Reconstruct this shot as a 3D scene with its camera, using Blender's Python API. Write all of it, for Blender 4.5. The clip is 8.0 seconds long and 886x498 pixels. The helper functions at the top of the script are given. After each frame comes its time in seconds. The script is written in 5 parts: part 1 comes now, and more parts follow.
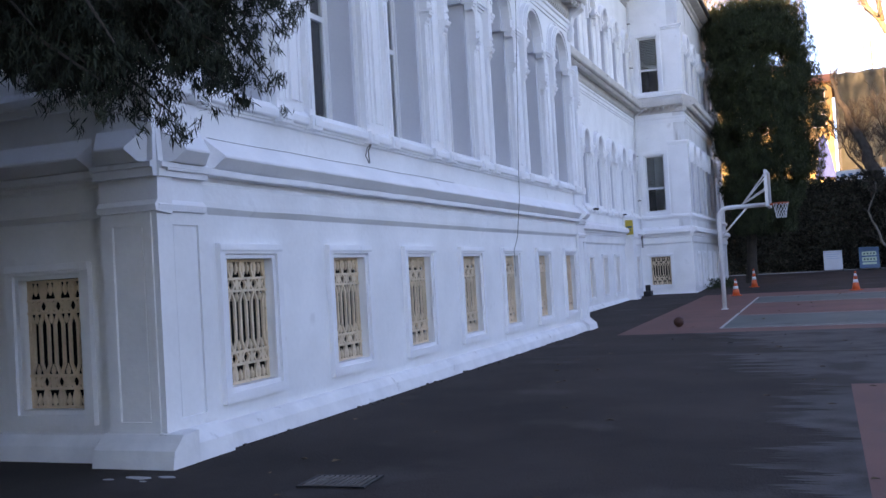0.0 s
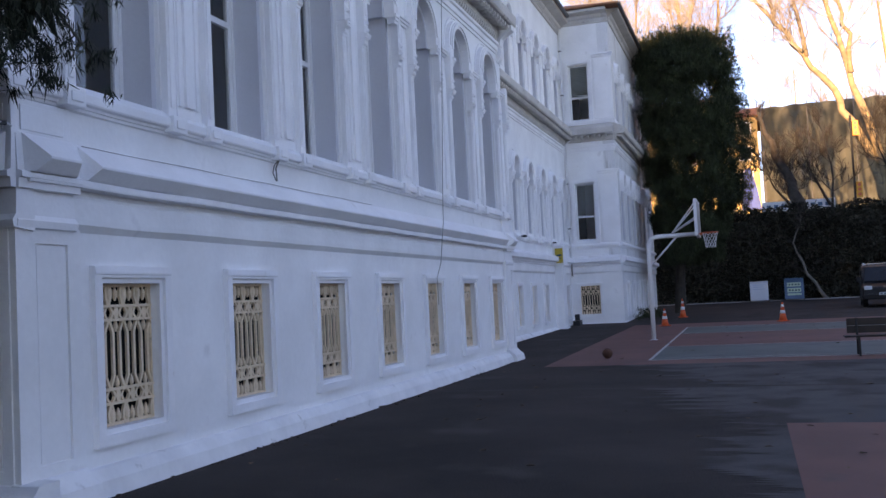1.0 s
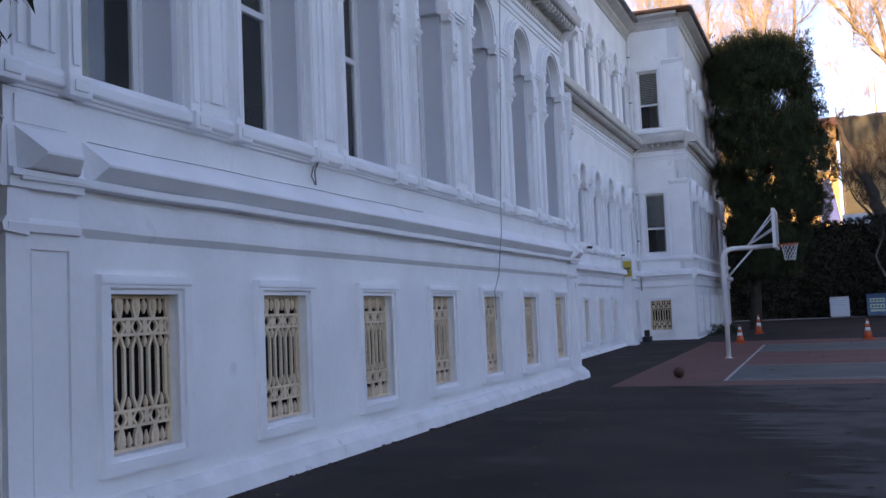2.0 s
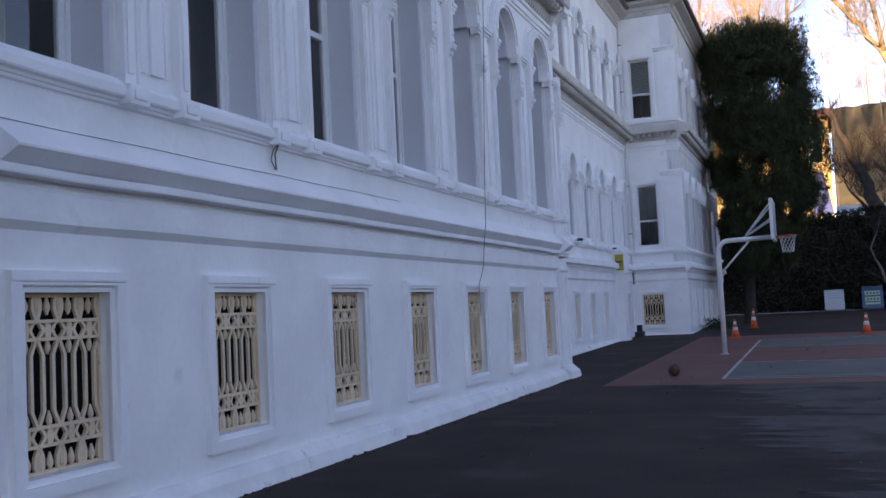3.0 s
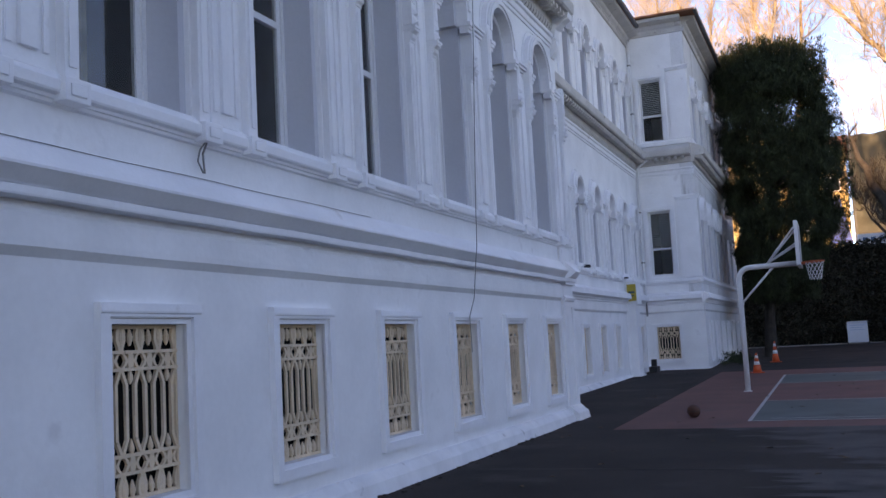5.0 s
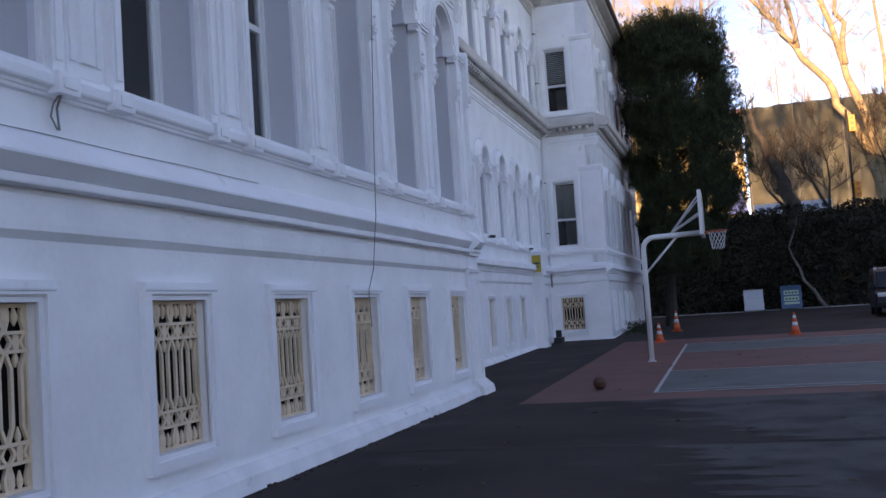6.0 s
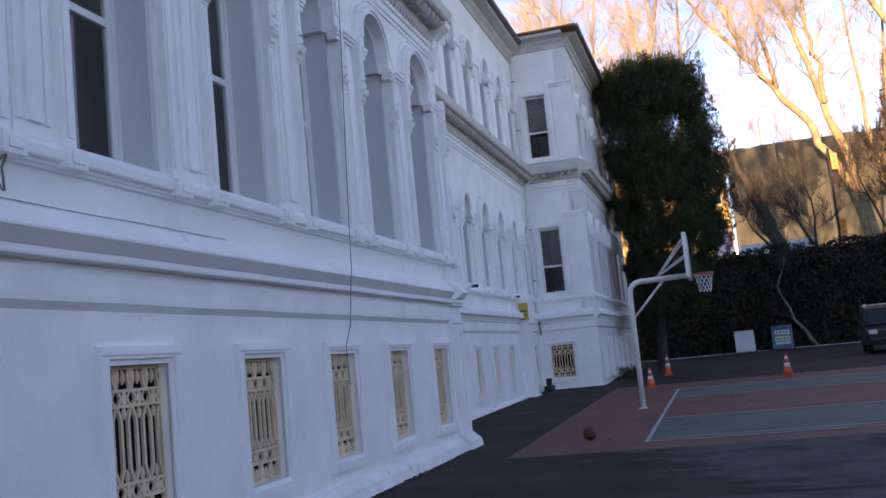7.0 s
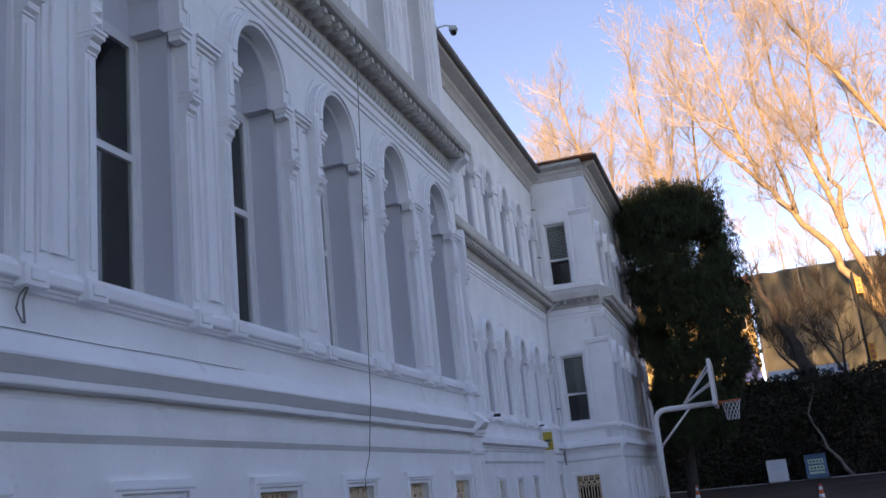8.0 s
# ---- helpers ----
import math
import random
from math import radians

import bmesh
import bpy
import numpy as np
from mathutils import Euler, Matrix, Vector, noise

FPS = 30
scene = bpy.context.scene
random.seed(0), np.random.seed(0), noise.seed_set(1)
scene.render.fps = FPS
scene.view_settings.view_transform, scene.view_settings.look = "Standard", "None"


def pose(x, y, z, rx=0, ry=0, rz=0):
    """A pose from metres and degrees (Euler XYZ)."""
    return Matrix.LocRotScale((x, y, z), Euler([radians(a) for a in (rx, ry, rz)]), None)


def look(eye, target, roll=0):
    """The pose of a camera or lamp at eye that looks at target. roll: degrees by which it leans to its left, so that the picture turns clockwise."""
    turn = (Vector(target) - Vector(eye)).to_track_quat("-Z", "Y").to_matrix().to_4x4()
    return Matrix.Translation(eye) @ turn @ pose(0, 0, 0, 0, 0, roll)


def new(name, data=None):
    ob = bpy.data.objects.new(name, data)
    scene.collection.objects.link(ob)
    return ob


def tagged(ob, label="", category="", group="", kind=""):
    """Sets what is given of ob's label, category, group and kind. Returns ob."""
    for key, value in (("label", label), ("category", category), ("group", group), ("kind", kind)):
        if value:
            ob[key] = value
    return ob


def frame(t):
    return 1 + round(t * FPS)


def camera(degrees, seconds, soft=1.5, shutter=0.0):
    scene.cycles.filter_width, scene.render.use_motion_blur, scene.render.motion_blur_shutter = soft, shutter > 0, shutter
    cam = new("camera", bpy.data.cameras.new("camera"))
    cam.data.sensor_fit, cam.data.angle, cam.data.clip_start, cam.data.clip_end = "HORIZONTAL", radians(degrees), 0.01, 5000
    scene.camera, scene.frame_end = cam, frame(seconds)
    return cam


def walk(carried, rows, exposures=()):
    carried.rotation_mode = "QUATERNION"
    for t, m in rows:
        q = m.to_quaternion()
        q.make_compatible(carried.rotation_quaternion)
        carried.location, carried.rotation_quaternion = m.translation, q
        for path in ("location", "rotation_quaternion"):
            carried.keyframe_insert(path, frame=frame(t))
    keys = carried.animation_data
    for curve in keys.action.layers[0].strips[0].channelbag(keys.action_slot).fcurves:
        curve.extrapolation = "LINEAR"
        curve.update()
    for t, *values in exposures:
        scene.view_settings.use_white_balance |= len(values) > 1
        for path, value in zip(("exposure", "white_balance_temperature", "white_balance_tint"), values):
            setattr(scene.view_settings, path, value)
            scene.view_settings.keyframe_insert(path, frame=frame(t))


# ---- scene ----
cam = camera(49.4, 8.0)
PATH = [
    (0, (5.999, -7.645, 1.716), (5.261, -5.787, 1.769), -3.3),
    (0.5, (5.977, -7.104, 1.733), (5.309, -5.221, 1.822), -2.9),
    (1, (5.88, -6.637, 1.72), (5.276, -4.733, 1.822), -2.8),
    (1.5, (5.856, -6.052, 1.727), (5.131, -4.192, 1.845), -2.7),
    (1.7, (5.811, -5.847, 1.716), (5.068, -3.994, 1.843), -2.4),
    (2.8, (5.491, -4.608, 1.733), (4.79, -2.741, 1.882), -3.0),
    (3, (5.477, -4.418, 1.741), (4.758, -2.556, 1.867), -2.8),
    (3.5, (5.359, -3.9, 1.752), (4.679, -2.021, 1.836), -1.9),
    (4, (5.287, -3.391, 1.737), (4.602, -1.518, 1.893), -2.5),
    (4.2, (5.261, -3.168, 1.763), (4.492, -1.332, 1.952), -2.2),
    (5.3, (5.07, -2.122, 1.721), (4.359, -0.263, 1.921), -3.8),
    (5.5, (5.041, -1.955, 1.745), (4.37, -0.081, 1.937), -3.8),
    (6, (4.943, -1.619, 1.75), (4.384, 0.297, 1.879), -3.8),
    (6.5, (4.932, -1.348, 1.761), (4.469, 0.592, 1.915), -5.4),
    (7, (5.0, -1.223, 1.793), (4.472, 0.693, 2.022), -5.6),
    (7.5, (5.042, -1.191, 1.809), (4.477, 0.687, 2.203), -5.9),
    (8, (5.04, -1.196, 1.811), (4.505, 0.668, 2.302), -5.9),
]
walk(cam, [(t, look(eye, target, roll)) for t, eye, target, roll in PATH],
     exposures=[(0.0, 2.42, 9700, 29), (0.5, 2.06, 9700, 29), (1.0, 1.92, 9700, 29), (3.5, 1.79, 9700, 29), (5.5, 1.75, 9700, 29), (6.5, 1.84, 9700, 29), (7.5, 1.73, 9700, 29), (8.0, 1.53, 9700, 29)])

# ---- world, sun, exposure ----
SUN_EL, SUN_AZ = radians(14.0), radians(183.0)   # the sun stands low, straight behind the camera
world = bpy.data.worlds.new("sky")
scene.world = world
world.use_nodes = True
wn = world.node_tree
sky = wn.nodes.new("ShaderNodeTexSky")
sky.sky_type = "NISHITA"
sky.sun_disc = False
sky.sun_elevation, sky.sun_rotation = SUN_EL, SUN_AZ
sky.air_density, sky.dust_density, sky.ozone_density = 0.55, 0.0, 2.8
wn.nodes["Background"].inputs["Strength"].default_value = 0.15
wn.links.new(sky.outputs["Color"], wn.nodes["Background"].inputs["Color"])
sun = new("sun", bpy.data.lights.new("sun", "SUN"))
sun.data.energy, sun.data.angle, sun.data.color = 3.7, radians(0.53), (1.0, 0.80, 0.54)
to_sun = Vector((math.sin(SUN_AZ) * math.cos(SUN_EL), math.cos(SUN_AZ) * math.cos(SUN_EL), math.sin(SUN_EL)))
sun.matrix_world = look(to_sun * 100, (0, 0, 0))


# ---- materials ----
def material(name, base, rough=0.7, metal=0.0, spread=0.12, size=1.0, grain=30.0, bump=0.15, stain=None, stain_at=0.62,
             stain_size=0.6, island=0.0, streak=False, spec=0.5, speck=0.35):
    """A surface with broad tone changes, fine grain, relief and stains of a second colour, in metres."""
    m = bpy.data.materials.new(name)
    m.use_nodes = True
    t = m.node_tree
    p = t.nodes["Principled BSDF"]
    p.inputs["Roughness"].default_value, p.inputs["Metallic"].default_value = rough, metal
    p.inputs["Specular IOR Level"].default_value = spec
    geo = t.nodes.new("ShaderNodeNewGeometry")
    where = geo.outputs["Position"]

    def cloud(scale, detail=4.0, squash=None):
        n = t.nodes.new("ShaderNodeTexNoise")
        n.inputs["Scale"].default_value, n.inputs["Detail"].default_value = scale, detail
        src = where
        if squash:
            mp = t.nodes.new("ShaderNodeMapping")
            mp.inputs["Scale"].default_value = squash
            t.links.new(where, mp.inputs["Vector"])
            src = mp.outputs["Vector"]
        t.links.new(src, n.inputs["Vector"])
        return n.outputs["Fac"]

    def mix(kind, fac, a, b):
        n = t.nodes.new("ShaderNodeMix")
        n.data_type, n.blend_type = "RGBA", kind
        for socket, value in ((n.inputs[0], fac), (n.inputs[6], a), (n.inputs[7], b)):
            if isinstance(value, (int, float)):
                socket.default_value = value
            elif isinstance(value, tuple):
                socket.default_value = (*value, 1)
            else:
                t.links.new(value, socket)
        return n.outputs[2]

    def ramp(fac, lo, hi, a=(0, 0, 0), b=(1, 1, 1)):
        n = t.nodes.new("ShaderNodeValToRGB")
        n.color_ramp.elements[0].position, n.color_ramp.elements[1].position = lo, hi
        n.color_ramp.elements[0].color, n.color_ramp.elements[1].color = (*a, 1), (*b, 1)
        t.links.new(fac, n.inputs["Fac"])
        return n.outputs["Color"]

    dark = tuple(max(0.0, c * (1 - spread)) for c in base)
    light = tuple(min(1.0, c * (1 + spread)) for c in base)
    colour = ramp(cloud(1.0 / size), 0.35, 0.65, dark, light)
    fine = cloud(grain, 3.0)
    colour = mix("MULTIPLY", speck, colour, ramp(fine, 0.3, 0.7, (0.72, 0.72, 0.72), (1, 1, 1)))
    if island:
        colour = mix("MULTIPLY", 1.0, colour, ramp(geo.outputs["Random Per Island"], 0.0, 1.0, (1 - island,) * 3, (1.0, 1.0, 1.0)))
    if stain:
        s = cloud(1.0 / stain_size, 6.0, (3.0, 3.0, 0.35) if streak else None)
        colour = mix("MIX", ramp(s, stain_at, stain_at + 0.12), colour, stain)
    t.links.new(colour, p.inputs["Base Color"])
    if bump:
        b = t.nodes.new("ShaderNodeBump")
        b.inputs["Strength"].default_value, b.inputs["Distance"].default_value = bump, 0.01
        t.links.new(fine, b.inputs["Height"])
        t.links.new(b.outputs["Normal"], p.inputs["Normal"])
    return m


def glass_material(name, tint, rough=0.03):
    m = bpy.data.materials.new(name)
    m.use_nodes = True
    p = m.node_tree.nodes["Principled BSDF"]
    p.inputs["Base Color"].default_value = (*tint, 1)
    p.inputs["Roughness"].default_value, p.inputs["Transmission Weight"].default_value = rough, 1.0
    p.inputs["IOR"].default_value = 1.45
    return m


PLASTER = material("white_plaster", (0.87, 0.87, 0.87), 0.8, spread=0.05, size=0.9, grain=14, bump=0.35, stain=(0.74, 0.73, 0.73), stain_at=0.63, stain_size=0.45, speck=0.12)
PLASTER_OLD = material("weathered_plaster", (0.74, 0.74, 0.74), 0.85, spread=0.06, size=1.2, grain=18, bump=0.4, stain=(0.36, 0.33, 0.30), stain_at=0.60, stain_size=0.9, streak=True)
TRIM = material("white_trim_paint", (0.87, 0.87, 0.88), 0.7, spread=0.04, size=0.8, grain=25, bump=0.2, stain=(0.60, 0.57, 0.54), stain_at=0.68, stain_size=0.5, speck=0.12)
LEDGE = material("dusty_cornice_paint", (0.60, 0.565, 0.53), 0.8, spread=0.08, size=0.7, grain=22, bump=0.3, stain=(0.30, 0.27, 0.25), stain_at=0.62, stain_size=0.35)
PLINTH = material("plinth_paint", (0.83, 0.83, 0.83), 0.8, spread=0.07, size=0.5, grain=12, bump=0.6, stain=(0.34, 0.31, 0.29), stain_at=0.64, stain_size=0.3, speck=0.12)
# Reveals, jambs and tympana: bluish grey, darker than the wall face.
REVEAL = material("reveal_grey", (0.60, 0.61, 0.65), 0.8, spread=0.03, size=1.5, grain=20, bump=0.2, speck=0.12)
CREAM = material("cream_iron_paint", (0.80, 0.60, 0.42), 0.55, spread=0.10, size=0.3, grain=40, bump=0.25, stain=(0.26, 0.16, 0.08), stain_at=0.66, stain_size=0.12)
PVC = material("white_window_frame", (0.80, 0.80, 0.80), 0.35, spread=0.02, grain=50, bump=0.0)
GLASS = glass_material("window_glass", (0.75, 0.80, 0.80))
DARK = material("unlit_room_black", (0.03, 0.03, 0.035), 0.9, spread=0.2, bump=0.0)
CURTAIN = material("curtain_cloth", (0.10, 0.09, 0.09), 0.9, spread=0.2, size=0.2, bump=0.0)
BLIND = material("blind_slats", (0.60, 0.585, 0.56), 0.6, spread=0.05, bump=0.0)
ASPHALT = material("asphalt", (0.029, 0.0215, 0.0195), 0.9, spread=0.45, size=2.2, grain=45, bump=0.9, stain=(0.052, 0.043, 0.041), stain_at=0.58, stain_size=1.6, speck=0.8, spec=0.3)
ASPHALT_PALE = material("pale_worn_asphalt", (0.052, 0.047, 0.047), 0.9, spread=0.4, size=1.8, grain=45, bump=0.8, stain=(0.026, 0.025, 0.026), stain_at=0.52, stain_size=1.9, speck=0.8, spec=0.3)
# Colour of a warm reflection in the glass, put on a sheet behind it.
TAN = material("tan_glass_reflection", (0.42, 0.32, 0.20), 0.9, spread=0.25, size=0.25, bump=0.0)
COURT_RED = material("court_red_coating", (0.155, 0.055, 0.046), 0.75, spread=0.15, size=1.2, grain=70, bump=0.3, stain=(0.10, 0.05, 0.045), stain_at=0.6, stain_size=0.9)
COURT_GREEN = material("court_green_coating", (0.080, 0.104, 0.102), 0.75, spread=0.15, size=1.3, grain=70, bump=0.3, stain=(0.05, 0.06, 0.06), stain_at=0.6, stain_size=0.9)
LINE = material("court_line_paint", (0.42, 0.42, 0.42), 0.7, spread=0.1, size=0.3, grain=50, stain=(0.2, 0.2, 0.2), stain_at=0.62, stain_size=0.2)
WHITE_METAL = material("white_enamel", (0.87, 0.87, 0.87), 0.4, spread=0.03, grain=30, bump=0.05, stain=(0.35, 0.22, 0.14), stain_at=0.72, stain_size=0.2)
BOARD = material("board_sheet", (0.30, 0.32, 0.34), 0.3, spread=0.1, bump=0.05)
RUST_RED = material("rim_red_paint", (0.65, 0.12, 0.04), 0.5, bump=0.05)
NET = material("net_cord", (0.70, 0.70, 0.70), 0.9, bump=0.0)
BALL = material("ball_rubber", (0.10, 0.035, 0.02), 0.7, spread=0.15, size=0.1, grain=200, bump=0.4)
ORANGE = material("cone_orange", (0.75, 0.11, 0.03), 0.5, spread=0.08, bump=0.05)
CONE_WHITE = material("cone_white", (0.75, 0.75, 0.75), 0.4, bump=0.0)
BARK = material("plane_bark", (0.36, 0.26, 0.15), 0.9, spread=0.22, size=0.5, grain=9, bump=0.6, stain=(0.20, 0.16, 0.11), stain_at=0.55, stain_size=0.35)
TWIG = material("twigs", (0.45, 0.375, 0.30), 0.9, spread=0.2, size=2.0, bump=0.0)
DARK_BARK = material("dark_bark", (0.045, 0.036, 0.03), 0.95, spread=0.25, size=0.3, grain=12, bump=0.7)
CYPRESS = material("cypress_leaves", (0.050, 0.066, 0.031), 0.75, spread=0.35, size=0.6, grain=5, bump=0.0, island=0.6, spec=0.2)
CEDAR = material("conifer_needles", (0.034, 0.046, 0.030), 0.75, spread=0.3, size=0.4, grain=8, bump=0.0, island=0.6, spec=0.2)
IVY = material("ivy_leaves", (0.046, 0.045, 0.033), 0.8, spread=0.35, size=1.3, grain=4, bump=0.0, island=0.45, stain=(0.06, 0.04, 0.02), stain_at=0.62, stain_size=1.5, spec=0.1)
GOLD_LEAF = material("dry_conifer_leaves", (0.36, 0.24, 0.12), 0.9, spread=0.25, size=1.0, bump=0.0, island=0.5)
STONE = material("retaining_stone", (0.16, 0.145, 0.125), 0.9, spread=0.25, size=0.6, grain=7, bump=0.8)
KERB = material("kerb_concrete", (0.27, 0.26, 0.25), 0.85, spread=0.12, size=0.5, grain=20, bump=0.3)
SCAFFOLD_NET = material("scaffold_netting", (0.16, 0.155, 0.125), 0.9, spread=0.12, size=2.5, grain=3, bump=0.3, stain=(0.08, 0.08, 0.07), stain_at=0.58, stain_size=3.0)
OCHRE = material("ochre_render", (0.62, 0.45, 0.22), 0.85, spread=0.08, size=2.0, grain=6, bump=0.2)
PINK = material("pale_render", (0.55, 0.42, 0.33), 0.85, spread=0.08, size=2.0, grain=6, bump=0.2)
TILE_ROOF = material("roof_tiles", (0.34, 0.13, 0.06), 0.85, spread=0.2, size=0.5, grain=8, bump=0.6)
TIN = material("weathered_tin", (0.16, 0.15, 0.145), 0.6, metal=0.3, spread=0.15, size=0.6, grain=15, bump=0.2)
YELLOW = material("yellow_enamel", (0.48, 0.33, 0.04), 0.5, bump=0.05)
SIGNAL = material("signal_orange", (0.70, 0.28, 0.02), 0.5, bump=0.05)
BLACK_PAINT = material("black_car_paint", (0.008, 0.009, 0.011), 0.4, spread=0.1, bump=0.0, spec=0.3)
RUBBER = material("rubber", (0.02, 0.02, 0.02), 0.9, bump=0.1)
CHROME = material("bright_metal", (0.6, 0.6, 0.6), 0.25, metal=1.0, bump=0.0)
LAMP_GLASS = material("headlight_lens", (0.55, 0.58, 0.62), 0.15, bump=0.0)
CAR_GLASS = material("dark_car_glass", (0.015, 0.018, 0.022), 0.06, bump=0.0)
BENCH_WOOD = material("dark_bench_wood", (0.035, 0.022, 0.016), 0.7, spread=0.2, size=0.3, grain=25, bump=0.3)
RUSTY_IRON = material("rusty_iron", (0.15, 0.13, 0.12), 0.85, spread=0.25, size=0.2, grain=60, bump=0.3)
DARK_IRON = material("dark_iron", (0.03, 0.03, 0.032), 0.6, metal=0.4, bump=0.1)
SIGN_WHITE = material("sign_white", (0.62, 0.64, 0.66), 0.5, spread=0.04, bump=0.0)
SIGN_BLUE = material("sign_blue", (0.05, 0.13, 0.22), 0.5, bump=0.0)
SIGN_GREEN = material("sign_pale_green", (0.42, 0.55, 0.40), 0.5, bump=0.0)
SIGN_TEXT = material("sign_dark_text", (0.03, 0.08, 0.08), 0.6, bump=0.0)
CABLE = material("grey_cable", (0.20, 0.19, 0.18), 0.7, bump=0.0)
BLUE_TARP = material("blue_tarpaulin", (0.02, 0.06, 0.28), 0.6, spread=0.2, size=0.4, bump=0.2)
LEAF = material("dry_leaves", (0.16, 0.10, 0.05), 0.9, spread=0.3, bump=0.0, island=0.5)


# ---- mesh helpers ----
def part(name, bm, mat, parent=None, label="", smooth=False):
    """Links a bmesh as one mesh object, under parent if one is given."""
    me = bpy.data.meshes.new(name)
    bmesh.ops.recalc_face_normals(bm, faces=bm.faces)
    bm.to_mesh(me)
    bm.free()
    me.materials.append(mat)
    if smooth:
        me.polygons.foreach_set("use_smooth", [True] * len(me.polygons))
    ob = new(name, me)
    if parent:
        ob.parent = parent
    return tagged(ob, label)


def share(name, ob, parent, x=0.0, y=0.0, z=0.0, rz=0.0):
    """Another object on the mesh of ob."""
    twin = new(name, ob.data)
    twin.parent = parent
    twin.matrix_basis = pose(x, y, z, 0, 0, rz)
    return twin


def thing(name, m, label, category, group="", kind=""):
    ob = new(name)
    ob.matrix_world = m
    return tagged(ob, label, category, group, kind)


def box(bm, x0, x1, y0, y1, z0, z1, bevel=0.0):
    r = bmesh.ops.create_cube(bm, size=1.0, matrix=Matrix.Translation(((x0 + x1) / 2, (y0 + y1) / 2, (z0 + z1) / 2)) @ Matrix.Diagonal((x1 - x0, y1 - y0, z1 - z0, 1)))
    if bevel:
        edges = list({e for v in r["verts"] for e in v.link_edges})
        bmesh.ops.bevel(bm, geom=edges, offset=bevel, segments=2, affect="EDGES", profile=0.6)
    return bm


def boxes(*rows, bevel=0.0):
    bm = bmesh.new()
    for r in rows:
        box(bm, *r, bevel=bevel)
    return bm


def prism(bm, outline, axis, a, b):
    """A closed outline of (u, v) pairs drawn out from a to b along axis: 'y' takes (x, z), 'x' takes (y, z), 'z' takes (x, y)."""
    def put(u, v, w):
        return {"y": (u, w, v), "x": (w, u, v), "z": (u, v, w)}[axis]
    lo = [bm.verts.new(put(u, v, a)) for u, v in outline]
    hi = [bm.verts.new(put(u, v, b)) for u, v in outline]
    n = len(outline)
    for i in range(n):
        bm.faces.new((lo[i], lo[(i + 1) % n], hi[(i + 1) % n], hi[i]))
    bm.faces.new(lo[::-1])
    bm.faces.new(hi)
    return bm


def run(outline, a, b, axis="y", waver=0.006):
    """A moulding drawn along the wall; long ones waver a little, as hand-run plaster does."""
    if axis != "y" or b - a < 3:
        return prism(bmesh.new(), outline, axis, a, b)
    bm = bmesh.new()
    n = int((b - a) / 0.3)
    shift = outline[len(outline) // 2][1]
    rings = []
    for i in range(n + 1):
        y = a + (b - a) * i / n
        dx, dz = waver * noise.noise((y * 1.3, shift, 0.0)), waver * 1.6 * noise.noise((y * 0.9, shift, 5.0))
        rings.append([bm.verts.new((u + (dx if u > 0.01 else 0), y, v + (dz if u > 0.01 else 0))) for u, v in outline])
    k = len(outline)
    for r, s in zip(rings, rings[1:]):
        for j in range(k):
            bm.faces.new((r[j], r[(j + 1) % k], s[(j + 1) % k], s[j]))
    bm.faces.new(rings[0][::-1])
    bm.faces.new(rings[-1])
    return bm


def tube(bm, points, radii, sides=6, caps=True):
    """A tapered round bar through points."""
    pts = [Vector(p) for p in points]
    if isinstance(radii, (int, float)):
        radii = [radii] * len(pts)
    rings, u = [], None
    for i, p in enumerate(pts):
        d = (pts[min(i + 1, len(pts) - 1)] - pts[max(i - 1, 0)]).normalized()
        u = d.orthogonal() if u is None else u - d * u.dot(d)
        u.normalize()
        v = d.cross(u)
        rings.append([bm.verts.new(p + (u * math.cos(2 * math.pi * k / sides) + v * math.sin(2 * math.pi * k / sides)) * radii[i]) for k in range(sides)])
    for r, s in zip(rings, rings[1:]):
        for k in range(sides):
            bm.faces.new((r[k], r[(k + 1) % sides], s[(k + 1) % sides], s[k]))
    if caps and sides > 2:
        bm.faces.new(rings[0][::-1])
        bm.faces.new(rings[-1])
    return bm


def turned(bm, profile, sides=16, at=(0, 0, 0)):
    """A solid of revolution from (radius, height) pairs."""
    rings = [[bm.verts.new((at[0] + r * math.cos(2 * math.pi * k / sides), at[1] + r * math.sin(2 * math.pi * k / sides), at[2] + z)) for k in range(sides)] for r, z in profile]
    for r, s in zip(rings, rings[1:]):
        for k in range(sides):
            bm.faces.new((r[k], r[(k + 1) % sides], s[(k + 1) % sides], s[k]))
    bm.faces.new(rings[0][::-1])
    bm.faces.new(rings[-1])
    return bm


def from_arrays(name, verts, faces, mat, parent=None, label="", smooth=False):
    me = bpy.data.meshes.new(name)
    me.from_pydata(verts, [], faces)
    me.update()
    me.materials.append(mat)
    if smooth:
        me.polygons.foreach_set("use_smooth", [True] * len(me.polygons))
    ob = new(name, me)
    if parent:
        ob.parent = parent
    return tagged(ob, label)


def ground_height(y):
    return 0.05 if y < 15 else 0.05 + 0.0105 * (min(y, 400) - 15)


